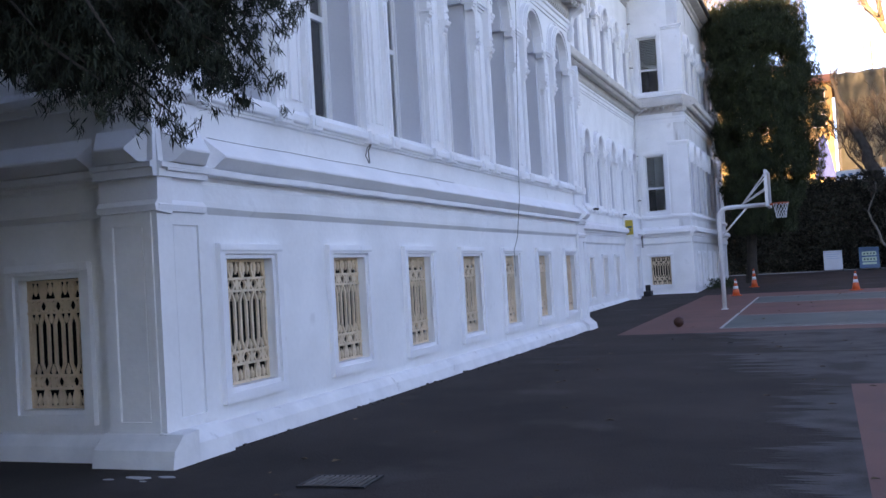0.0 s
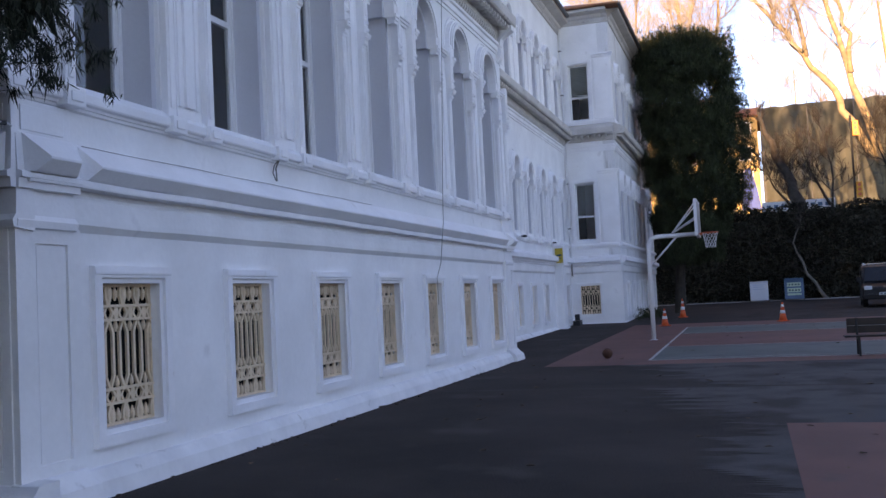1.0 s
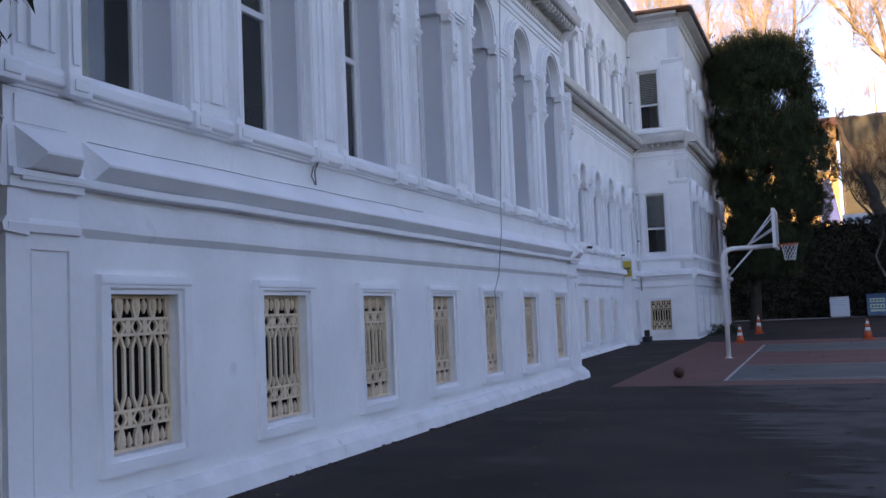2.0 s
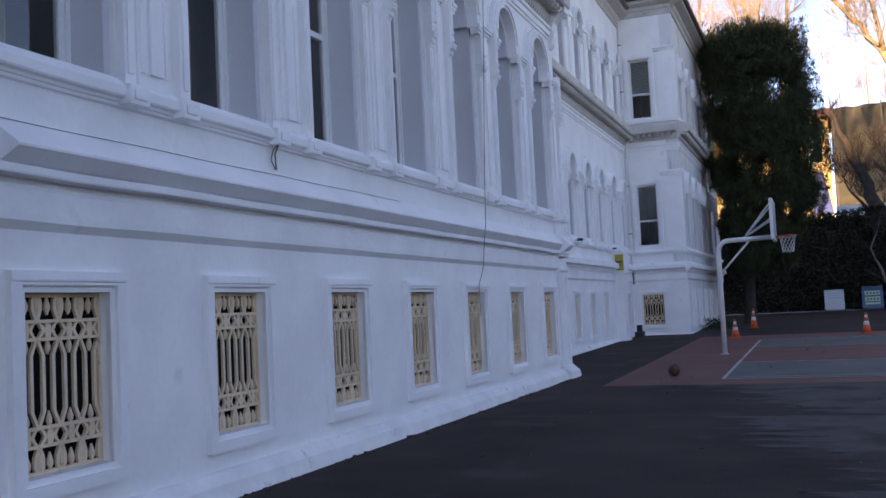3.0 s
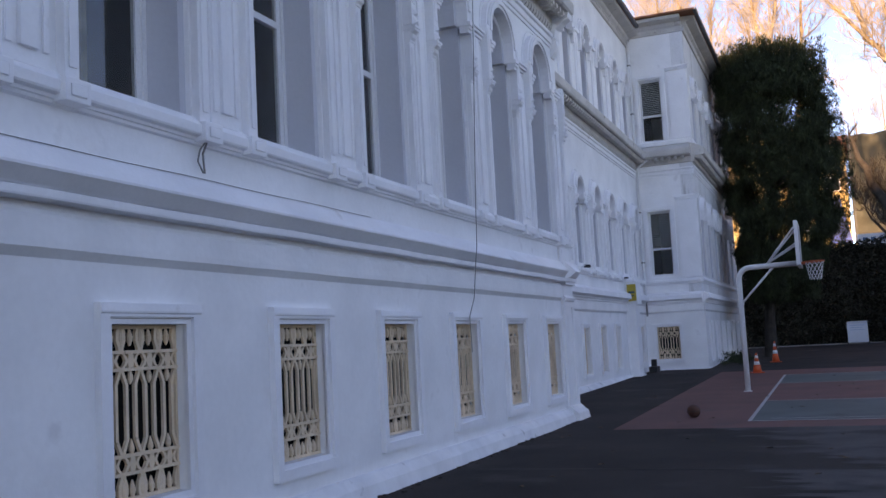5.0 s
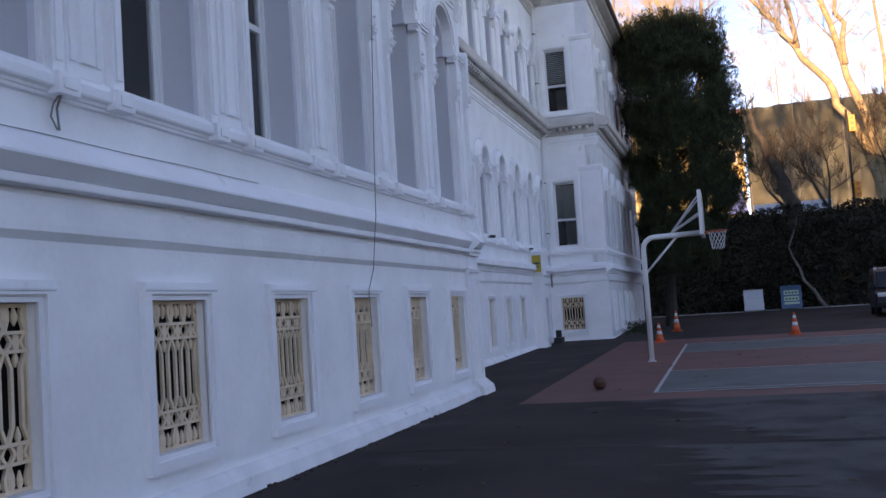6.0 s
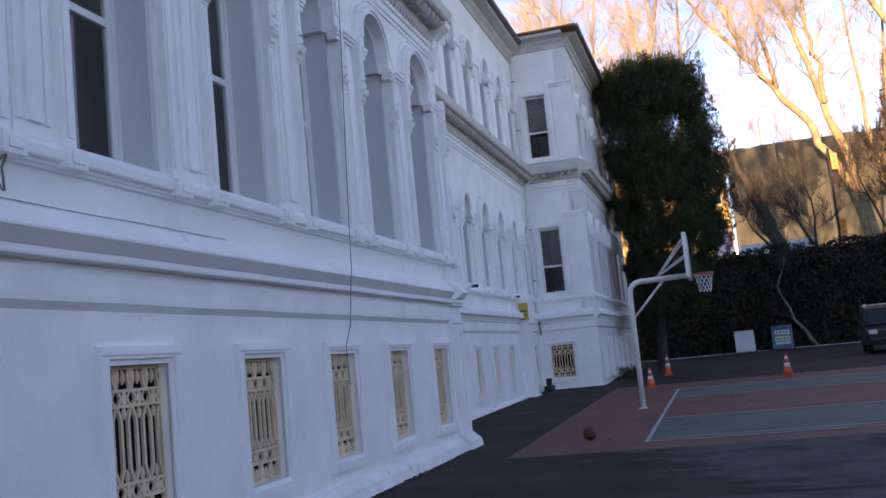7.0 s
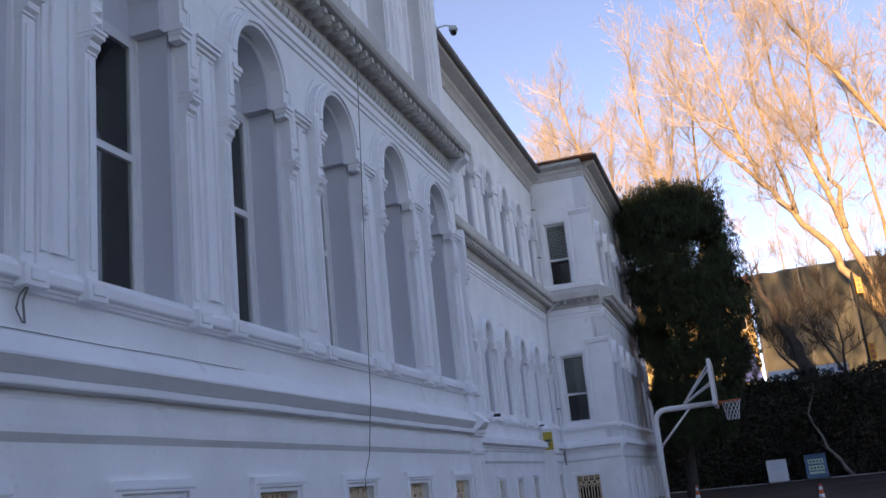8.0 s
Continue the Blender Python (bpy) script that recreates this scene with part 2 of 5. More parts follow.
# ---- the building: its walls, floor by floor ----
CORNICE_LOW = [(0, 2.83), (0.07, 2.83), (0.07, 2.90), (0.12, 2.905), (0.12, 2.945), (0.24, 2.995), (0.25, 3.005), (0.235, 3.155), (0.20, 3.18), (0.02, 3.265), (0, 3.27)]
PLINTH_EDGE = [(0, 0.31), (0.06, 0.30), (0.11, 0.25), (0.15, 0.20), (0.19, 0.05), (0.20, -0.08), (0, -0.08)]
BAND = [(0, 2.485), (0.062, 2.55), (0.064, 2.60), (0.058, 2.78), (0.03, 2.82), (0, 2.83)]
SILL = [(0, 3.60), (0.035, 3.61), (0.04, 3.635), (0.06, 3.64), (0.065, 3.665), (0.11, 3.675), (0.12, 3.69), (0.12, 3.765), (0.10, 3.785), (0, 3.865)]
FASCIA = [(0, 7.90), (0.03, 7.90), (0.03, 7.97), (0.06, 7.98), (0.06, 8.10), (0.10, 8.12), (0.10, 8.19), (0, 8.20)]
CORNICE_MID = [(0, 8.36), (0.10, 8.38), (0.10, 8.60), (0.46, 8.62), (0.50, 8.66), (0.52, 8.86), (0.50, 8.90), (0.05, 9.12), (0, 9.12)]
SILL_UP = [(0, 9.12), (0.09, 9.14), (0.10, 9.28), (0.07, 9.32), (0, 9.33)]
EAVE = [(0, 13.75), (0.06, 13.77), (0.08, 13.95), (0.16, 14.02), (0.18, 14.12), (0.50, 14.20), (0.52, 14.32), (0, 14.34)]


LOW_BAND = [(0, 2.82), (0.025, 2.82), (0.025, 2.87), (0.158, 2.876), (0.163, 2.89), (0.160, 2.945), (0.12, 2.95), (0.06, 2.97), (0.05, 3.30), (0, 3.31)]


def hipped(y0, y1, x0=0.05, slant=0.62):
    """A projecting ridge along the wall whose two ends are cut on the slant."""
    bm = bmesh.new()
    ridge = [(x0, 2.955), (x0 + 0.09, 2.96), (x0 + 0.105, 2.97), (x0 + 0.20, 3.065), (x0 + 0.20, 3.085), (x0 + 0.18, 3.108), (x0, 3.29)]
    ends = [[bm.verts.new((x, y + s * (x - x0) * slant, z)) for x, z in ridge] for y, s in ((y0, 1), (y1, -1))]
    n = len(ridge)
    for k in range(n):
        bm.faces.new((ends[0][k], ends[0][(k + 1) % n], ends[1][(k + 1) % n], ends[1][k]))
    bm.faces.new(ends[0][::-1])
    bm.faces.new(ends[1])
    return bm


def wall_body(name, m, length, holes, top, mat, label, thick=0.5):
    """A wall in its own axes: x outwards, y along, z up; holes are (y0, y1, z0, z1)."""
    ys = sorted({0.0, length, *(h[0] for h in holes), *(h[1] for h in holes)})
    zs = sorted({-0.1, top, *(h[2] for h in holes), *(h[3] for h in holes)})
    cell = {}
    for i in range(len(ys) - 1):
        for k in range(len(zs) - 1):
            cy, cz = (ys[i] + ys[i + 1]) / 2, (zs[k] + zs[k + 1]) / 2
            cell[i, k] = not any(h[0] < cy < h[1] and h[2] < cz < h[3] for h in holes)
    bm = bmesh.new()
    vert = {}

    def v(x, i, k):
        key = (x, i, k)
        if key not in vert:
            vert[key] = bm.verts.new((x, ys[i], zs[k]))
        return vert[key]
    for (i, k), solid in cell.items():
        if not solid:
            continue
        bm.faces.new((v(0, i, k), v(0, i + 1, k), v(0, i + 1, k + 1), v(0, i, k + 1)))
        bm.faces.new((v(-thick, i, k), v(-thick, i, k + 1), v(-thick, i + 1, k + 1), v(-thick, i + 1, k)))
        for di, dk, a, b in ((-1, 0, (i, k), (i, k + 1)), (1, 0, (i + 1, k), (i + 1, k + 1)), (0, -1, (i, k), (i + 1, k)), (0, 1, (i, k + 1), (i + 1, k + 1))):
            if not cell.get((i + di, k + dk), False):
                bm.faces.new((v(0, *a), v(0, *b), v(-thick, *b), v(-thick, *a)))
    ob = part(name, bm, mat)
    ob.matrix_world = m
    return tagged(ob, label, "wall", kind="structure")


def grille_mesh(w, h):
    """Cast lattice: pairs of bars that swell and meet, held by four cross bars and a thin rim."""
    bm = bmesh.new()
    swing = [(0, .07), (.04, .17), (.09, .17), (.135, .06), (.155, .05), (.18, .21), (.205, .29), (.23, .21), (.255, .05), (.275, .08), (.345, .27), (.655, .27), (.725, .08), (.745, .05), (.77, .21), (.795, .29), (.82, .21), (.845, .05), (.865, .06), (.91, .17), (.96, .17), (1, .07)]
    modules, half, deep = 4, 0.0155, 0.014
    pitch = w / modules
    for i in range(modules + 1):
        for side in (-1, 1):
            if (i == 0 and side < 0) or (i == modules and side > 0):
                continue
            row = []
            for f, d in swing:
                y = min(max((i + side * d) * pitch, half), w - half)
                row.append([bm.verts.new(p) for p in ((deep, y - half, f * h), (deep, y + half, f * h), (-deep, y + half, f * h), (-deep, y - half, f * h))])
            for a, b in zip(row, row[1:]):
                for k in range(4):
                    bm.faces.new((a[k], a[(k + 1) % 4], b[(k + 1) % 4], b[k]))
    for i in range(modules + 1):
        for f in (.065, .935):
            if 0 < i < modules:
                turned(bm, [(0.010, -0.08), (0.030, -0.025), (0.031, 0.02), (0.010, 0.08)], 8, (0, i * pitch, f * h))
            if i < modules:
                turned(bm, [(0.008, -0.075), (0.026, -0.03), (0.028, 0.0), (0.006, 0.07)], 8, (0, (i + 0.5) * pitch, f * h))
        for f in (.205, .795):
            if i < modules:
                prism(bm, [((i + 0.5 + u) * pitch, (f + v) * h) for u, v in ((-.16, 0), (-.12, -.04), (.12, -.04), (.16, 0), (.12, .04), (-.12, .04))], "x", -0.012, 0.014)
        for f in (.295, .70):
            if i < modules:
                turned(bm, [(0.008, -0.055), (0.024, -0.02), (0.024, 0.01), (0.005, 0.07)], 8, (0, (i + 0.5) * pitch, f * h))
    for f in (.155, .255, .745, .845):
        box(bm, -0.012, 0.030, 0, w, f * h - 0.013, f * h + 0.013)
    for a, b in ((0, 0.028), (h - 0.028, h)):
        box(bm, -0.02, 0.02, 0, w, a, b)
    for a, b in ((0, 0.022), (w - 0.022, w)):
        box(bm, -0.019, 0.019, a, b, 0.028, h - 0.028)
    return bm


def frame_mesh(w, h, wide, proud, hood=False):
    """A stepped surround round an opening w by h whose lower corner is the origin."""
    bm = bmesh.new()
    steps = ((wide, wide * 0.34, proud), (wide * 0.34, 0.0, proud * 0.45))
    for a, b, p in steps:
        box(bm, -0.01, p, -a, -b, -a, h + a)
        box(bm, -0.01, p, w + b, w + a, -a, h + a)
        box(bm, -0.01, p, -b, w + b, h + b, h + a)
        box(bm, -0.01, p, -b, w + b, -a, -b)
    if hood:
        prism(bm, [(0, h + 0.035), (proud * 0.7, h + 0.045), (proud * 0.75, h + 0.065), (proud + 0.010, h + 0.085), (proud + 0.012, h + 0.10), (proud + 0.004, h + wide + 0.002), (0, h + wide + 0.008)], "y", -wide + 0.002, w + wide - 0.002)
    return bm


def arch_ring(bm, r_in, r_out, x0, x1, cy, cz, n=14):
    rows = []
    for k in range(n + 1):
        a = math.pi * k / n
        c, s = math.cos(a), math.sin(a)
        rows.append([bm.verts.new((x, cy + r * c, cz + r * s)) for x, r in ((x0, r_in), (x1, r_in), (x1, r_out), (x0, r_out))])
    for a, b in zip(rows, rows[1:]):
        for k in range(4):
            bm.faces.new((a[k], a[(k + 1) % 4], b[(k + 1) % 4], b[k]))
    bm.faces.new(rows[0])
    bm.faces.new(rows[-1][::-1])


def arch_head(width, step, z_impost, z_spring, z_top, x0, x1, n=16):
    """Fills the top of a square-headed opening down to a shouldered round arch; origin in the middle of the opening."""
    r = width / 2 - step
    outline = [(-width / 2, z_top), (-width / 2, z_impost), (-r, z_impost)]
    outline += [(-r * math.cos(math.pi * k / n), z_spring + r * math.sin(math.pi * k / n)) for k in range(n + 1)]
    outline += [(r, z_impost), (width / 2, z_impost), (width / 2, z_top)]
    bm = bmesh.new()
    for x in (x0, x1):
        for i in range(2, len(outline) - 3):
            (a, za), (b, zb) = outline[i], outline[i + 1]
            if abs(a - b) > 1e-6:
                bm.faces.new([bm.verts.new(p) for p in ((x, a, za), (x, b, zb), (x, b, z_top), (x, a, z_top))])
        for a, b in ((-width / 2, -r), (r, width / 2)):
            bm.faces.new([bm.verts.new(p) for p in ((x, a, z_impost), (x, b, z_impost), (x, b, z_top), (x, a, z_top))])
    for (a, za), (b, zb) in zip(outline, outline[1:]):
        bm.faces.new([bm.verts.new(p) for p in ((x0, a, za), (x1, a, za), (x1, b, zb), (x0, b, zb))])
    bmesh.ops.remove_doubles(bm, verts=bm.verts, dist=1e-4)
    return bm


def corbel_mesh(w):
    """A moulded drop under a strip: studs, a wide abacus and two shrinking rolls, hanging from the origin."""
    bm = bmesh.new()
    prism(bm, [(0, 0), (0.165, 0), (0.165, -0.09), (0.125, -0.115), (0.135, -0.14), (0.13, -0.175), (0.095, -0.20), (0.10, -0.225), (0.05, -0.255), (0, -0.26)], "y", -w / 2, w / 2)
    box(bm, 0, 0.195, -w / 2 - 0.022, w / 2 + 0.022, -0.045, -0.012)
    box(bm, 0, 0.178, -w / 2 - 0.012, w / 2 + 0.012, -0.085, -0.045)
    for z in (0.07, 0.19):
        tip = bm.verts.new((0.205, 0, z - 0.025))
        foot = [bm.verts.new((0.15, y, z + dz)) for y, dz in ((-w / 2 + 0.01, 0.045), (w / 2 - 0.01, 0.045), (w / 2 - 0.01, -0.05), (-w / 2 + 0.01, -0.05))]
        for k in range(4):
            bm.faces.new((foot[k], foot[(k + 1) % 4], tip))
        bm.faces.new(foot[::-1])
    return bm


windows_made = [0]


def sash_window(m, w, z0, z1, look_inside="dark", transom=0.54, deep=0.0):
    """A white framed window: frame, transom, two panes and what hangs behind; origin at the middle of its foot."""
    windows_made[0] += 1
    win = thing("window_%d" % windows_made[0], m, "white framed window with dark glass panes", "window", "windows of the building", "structure")
    h, f = z1 - z0, 0.125 if w > 1.1 else 0.075
    zt = h * transom
    bm = boxes((-0.03, 0.03, -w / 2, -w / 2 + f, 0, h), (-0.03, 0.03, w / 2 - f, w / 2, 0, h), (-0.03, 0.03, -w / 2 + f, w / 2 - f, 0, f), (-0.03, 0.03, -w / 2 + f, w / 2 - f, h - f, h))
    for y in (-w / 2 + f * 0.45, w / 2 - f * 0.45):
        box(bm, 0.03, 0.048, *sorted((y, math.copysign(w / 2 - 0.002, y))), 0.002, h - 0.002)
    part("window_frame", bm, PVC, win)
    part("transom", boxes((-0.035, 0.04, -w / 2 + f, w / 2 - f, zt - 0.04, zt + 0.04), bevel=0.006), PVC, win)
    for a, b in ((f, zt - 0.04), (zt + 0.04, h - f)):
        p = part("pane", boxes((-0.004, 0.004, -w / 2 + f, w / 2 - f, a, b)), GLASS, win)
        p.visible_shadow = False
    if look_inside == "blind":
        bm = bmesh.new()
        n = 18
        for k in range(n):
            z = zt + 0.06 + (h - zt - 0.12) * k / n
            prism(bm, [(-0.09, z), (-0.075, z + 0.035), (-0.072, z + 0.034), (-0.087, z - 0.001)], "y", -w / 2 + f, w / 2 - f)
        part("blind", bm, BLIND, win, "pale lowered slatted blind")
    elif look_inside in ("curtain", "tan"):
        bm = bmesh.new()
        n = 26
        row = [(-0.16 + 0.025 * math.sin(k * 1.9), -w / 2 + f + (w - 2 * f) * (0.30 if look_inside == "curtain" else 0.62) * k / n) for k in range(n + 1)]
        vs = [(bm.verts.new((x, y, f)), bm.verts.new((x, y, h - f))) for x, y in row]
        for a, b in zip(vs, vs[1:]):
            bm.faces.new((a[0], b[0], b[1], a[1]))
        # The tan sheet paints a reflection; the dark one is a real curtain.
        part("curtain", bm, CURTAIN if look_inside == "curtain" else TAN, win, "dark drawn-back curtain" if look_inside == "curtain" else "tan sheet standing for a reflection in the glass")
    return win


masters = {}


def add(key, name, make, mat, parent, x=0.0, y=0.0, z=0.0, label=""):
    """A piece built once under key and repeated on the same mesh."""
    if key not in masters:
        masters[key] = part(name, make(), mat, parent, label)
        masters[key].matrix_basis = pose(x, y, z)
        return masters[key]
    ob = share(name, masters[key], parent, x, y, z)
    return tagged(ob, label)


def basement_window(wall, m, c, w=0.92, z0=0.64, z1=2.02, wide=0.16):
    """Surround, reveal and lattice of one cellar window whose middle lies at c along the wall."""
    key = (round(w, 2), round(z0, 2), round(z1, 2))
    add(("surround", key), "window_surround", lambda: frame_mesh(w, z1 - z0, wide, 0.065, True), TRIM, wall, 0, c - w / 2, z0)
    windows_made[0] += 1
    win = thing("window_%d" % windows_made[0], m @ pose(0, c, z0), "barred cellar window behind a cream cast-iron lattice", "window", "barred cellar windows", "structure")
    add(("grille", key), "grille", lambda: grille_mesh(w - 0.01, z1 - z0 - 0.01), CREAM, win, -0.10, -w / 2 + 0.005, 0.005, "cream painted cast-iron lattice")
    # Matte black sheet close behind the lattice paints the cellar's darkness.
    add(("pane", key), "pane", lambda: boxes((-0.01, 0.0, -w / 2, w / 2, 0, z1 - z0)), CELLAR_BLACK, win, -0.145)
    return win


CELLAR_BLACK = material("black_cellar_backing", (0.010, 0.008, 0.007), 0.6, bump=0.0, spec=0.1)


def pier(wall, c, w=0.97, z0=3.80, z_drop=6.10, z_cap=6.76, z_top=7.05, key="pier"):
    """One pier between two windows: backing, raised panel, two edge strips with drops, blocks on the sill and a small cap."""
    edge = 0.15
    add((key, "strip"), "edge_strip", lambda: boxes((0, 0.085, -edge / 2, edge / 2, z0, z_drop - 0.2), (0.085, 0.10, -edge / 2 + 0.035, edge / 2 - 0.035, z0 + 0.10, z_drop - 0.3), bevel=0.010), TRIM, wall, 0, c - w / 2 + edge / 2 + 0.02)
    add((key, "strip"), "edge_strip", None, TRIM, wall, 0, c + w / 2 - edge / 2 - 0.02)
    add((key, "strip2"), "upper_strip", lambda: boxes((0, 0.15, -0.085, 0.085, z_drop, z_top), (0.15, 0.162, -0.05, 0.05, z_drop + 0.30, z_top - 0.05), bevel=0.010), TRIM, wall, 0, c - w / 2 + 0.085)
    add((key, "strip2"), "upper_strip", None, TRIM, wall, 0, c + w / 2 - 0.085)
    for s in (-1, 1):
        add((key, "corbel"), "corbel", lambda: corbel_mesh(0.15), TRIM, wall, 0, c + s * (w / 2 - 0.09), z_drop)
        add((key, "block"), "sill_block", lambda: boxes((0, 0.165, -0.13, 0.13, 3.62, 3.80), (0.165, 0.178, -0.08, 0.08, 3.665, 3.755), bevel=0.01), TRIM, wall, 0, c + s * (w / 2 - 0.12), z0 - 3.80)
    add((key, "panel"), "fluted_panel", lambda: boxes((0, 0.035, -0.22, 0.22, z0 + 0.04, z_cap - 0.05), (0.035, 0.058, -0.20, -0.145, z0 + 0.16, z_cap - 0.12), (0.035, 0.058, 0.145, 0.20, z0 + 0.16, z_cap - 0.12), (0.035, 0.075, -0.085, 0.085, z0 + 0.16, z_cap - 0.12), bevel=0.008), TRIM, wall, 0, c)
    add((key, "cap"), "pier_cap", lambda: boxes((0, 0.06, -0.19, 0.19, z_cap - 0.06, z_cap - 0.02), (0, 0.09, -0.205, 0.205, z_cap - 0.02, z_cap + 0.03), (0, 0.13, -0.24, 0.24, z_cap + 0.03, z_cap + 0.075), (0, 0.145, -0.25, 0.25, z_cap + 0.085, z_cap + 0.12), (0, 0.075, -0.22, 0.22, z_cap + 0.12, z_cap + 0.15), (0, 0.07, -0.055, 0.055, z_cap - 0.24, z_cap - 0.06), bevel=0.01), TRIM, wall, 0, c)


def arched_bay(wall, m, c, w=1.43, z0=3.80, z_imp=6.76, z_spr=7.0, z_top=7.64, step=0.13, key="bay", inside="dark", deep=0.44):
    """Stepped reveals, shouldered arch, hood moulding and the sash of one tall window."""
    add((key, "arch"), "arch_head", lambda: arch_head(w, step, z_imp, z_spr, z_top, -0.05, 0.0), TRIM, wall, 0, c)
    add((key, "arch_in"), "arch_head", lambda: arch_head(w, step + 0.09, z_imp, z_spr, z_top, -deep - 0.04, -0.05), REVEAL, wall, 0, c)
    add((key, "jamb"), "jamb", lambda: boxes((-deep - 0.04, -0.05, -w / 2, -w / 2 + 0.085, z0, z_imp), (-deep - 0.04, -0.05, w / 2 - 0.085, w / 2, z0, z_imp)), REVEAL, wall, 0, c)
    r = w / 2 - step

    def hood():
        bm = bmesh.new()
        arch_ring(bm, r, r + 0.15, 0, 0.14, 0, z_spr)
        arch_ring(bm, r + 0.05, r + 0.13, 0.14, 0.17, 0, z_spr)
        arch_ring(bm, r + 0.15, r + 0.19, 0, 0.10, 0, z_spr)
        arch_ring(bm, r + 0.25, r + 0.28, 0, 0.022, 0, z_spr)
        for s in (-1, 1):
            box(bm, 0, 0.185, *sorted((s * (r - 0.02), s * (r + 0.18))), z_spr - 0.25, z_spr - 0.19)
            box(bm, 0, 0.165, *sorted((s * (r - 0.008), s * (r + 0.165))), z_spr - 0.30, z_spr - 0.252)
            box(bm, 0, 0.14, *sorted((s * r, s * (r + 0.15))), z_spr - 0.36, z_spr)
        return bm
    add((key, "hood"), "archivolt", hood, TRIM, wall, 0, c)
    sash_window(m @ pose(-deep, c, z0), w - 0.17, z0, z_imp, inside)
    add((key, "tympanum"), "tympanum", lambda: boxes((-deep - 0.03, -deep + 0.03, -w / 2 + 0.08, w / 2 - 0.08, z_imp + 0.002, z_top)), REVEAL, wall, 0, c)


def courses(wall, length, a=0.0, b=0.0, mid=True, upper=True, old=None, hip=None, drop=0.0):
    """The mouldings that run along a wall; a and b: how far they return past its two ends."""
    for name, outline, mat in (("plinth", PLINTH_EDGE, PLINTH), ("band_course", BAND, old or PLASTER), ("cornice", LOW_BAND if hip else CORNICE_LOW, TRIM), ("sill_course", SILL, TRIM), ("fascia", FASCIA, TRIM)):
        part(name, run(outline, -a, length + b), mat, wall)
    if hip:
        part("cornice_ridge", hipped(*hip), TRIM, wall)
    if mid:
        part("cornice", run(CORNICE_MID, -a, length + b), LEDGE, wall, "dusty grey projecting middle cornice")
    if upper:
        part("sill_course", run(SILL_UP, -a, length + b), TRIM, wall)
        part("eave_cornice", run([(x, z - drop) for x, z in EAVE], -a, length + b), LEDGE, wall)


def modillions(wall, length, z=8.60, x=0.10, step=0.26, key="modillion"):
    for k in range(int(length / step)):
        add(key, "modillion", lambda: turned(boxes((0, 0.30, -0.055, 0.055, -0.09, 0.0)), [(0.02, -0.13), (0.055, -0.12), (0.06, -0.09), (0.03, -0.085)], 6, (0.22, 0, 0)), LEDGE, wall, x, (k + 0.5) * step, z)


def bead_row(wall, length, z=8.30, step=0.17):
    bm = bmesh.new()
    for k in range(int(length / step)):
        y = (k + 0.5) * step
        prism(bm, [(0, z - 0.05), (0.05, z - 0.05), (0.09, z), (0.10, z + 0.07), (0, z + 0.07)], "y", y - 0.06, y + 0.06)
    part("dentil_row", bm, LEDGE, wall)


# the near wing, with seven bays
NEAR = pose(0, 0, 0)
LEN1 = 17.5
centres1 = [1.55 + 2.4 * k for k in range(7)]
arches1 = [1.47 + 2.4 * k for k in range(7)]
holes = [(c - 0.46, c + 0.46, 0.64, 2.02) for c in centres1] + [(c - 0.715, c + 0.715, 3.80, 7.64) for c in arches1] + [(c - 0.5, c + 0.5, 9.33, 12.4) for c in arches1]
near_wall = wall_body("wall_1", NEAR, LEN1, holes, 14.3, PLASTER, "white painted plaster wall of an old school wing")
courses(near_wall, LEN1, hip=(0.72, LEN1 - 0.80))
modillions(near_wall, LEN1)
bead_row(near_wall, LEN1)
part("console", prism(prism(bmesh.new(), [(0, 8.62), (0.46, 8.62), (0.44, 8.50), (0.30, 8.42), (0.16, 8.30), (0.12, 8.12), (0, 8.05)], "y", LEN1 - 0.34, LEN1 - 0.02), [(0, 8.06), (0.13, 8.08), (0.15, 7.98), (0.10, 7.80), (0.03, 7.70), (0, 7.70)], "y", LEN1 - 0.31, LEN1 - 0.05), TRIM, near_wall, "scrolled console at the cornice end")
inside_kinds = ["tan", "tan", "curtain", "curtain", "dark", "curtain", "dark"]
for c in centres1:
    basement_window(near_wall, NEAR, c)
for k, c in enumerate(arches1):
    arched_bay(near_wall, NEAR, c, inside=inside_kinds[k])
    sash_window(NEAR @ pose(-0.3, c, 9.33), 1.0, 9.33, 12.4)
    add("up_surround", "window_surround", lambda: frame_mesh(1.0, 3.07, 0.16, 0.07), TRIM, near_wall, 0, c - 0.5, 9.33)
for k in range(8):
    pier(near_wall, 0.27 + 2.4 * k, w=0.97 if 0 < k < 7 else 0.96)
    add("up_strip", "upper_pilaster", lambda: boxes((0, 0.08, -0.28, 0.28, 9.33, 13.0), (0.08, 0.11, -0.18, 0.18, 9.5, 12.7), (0, 0.14, -0.33, 0.33, 13.0, 13.2), bevel=0.012), TRIM, near_wall, 0, 0.27 + 2.4 * k + (0.06 if k == 0 else -0.02))
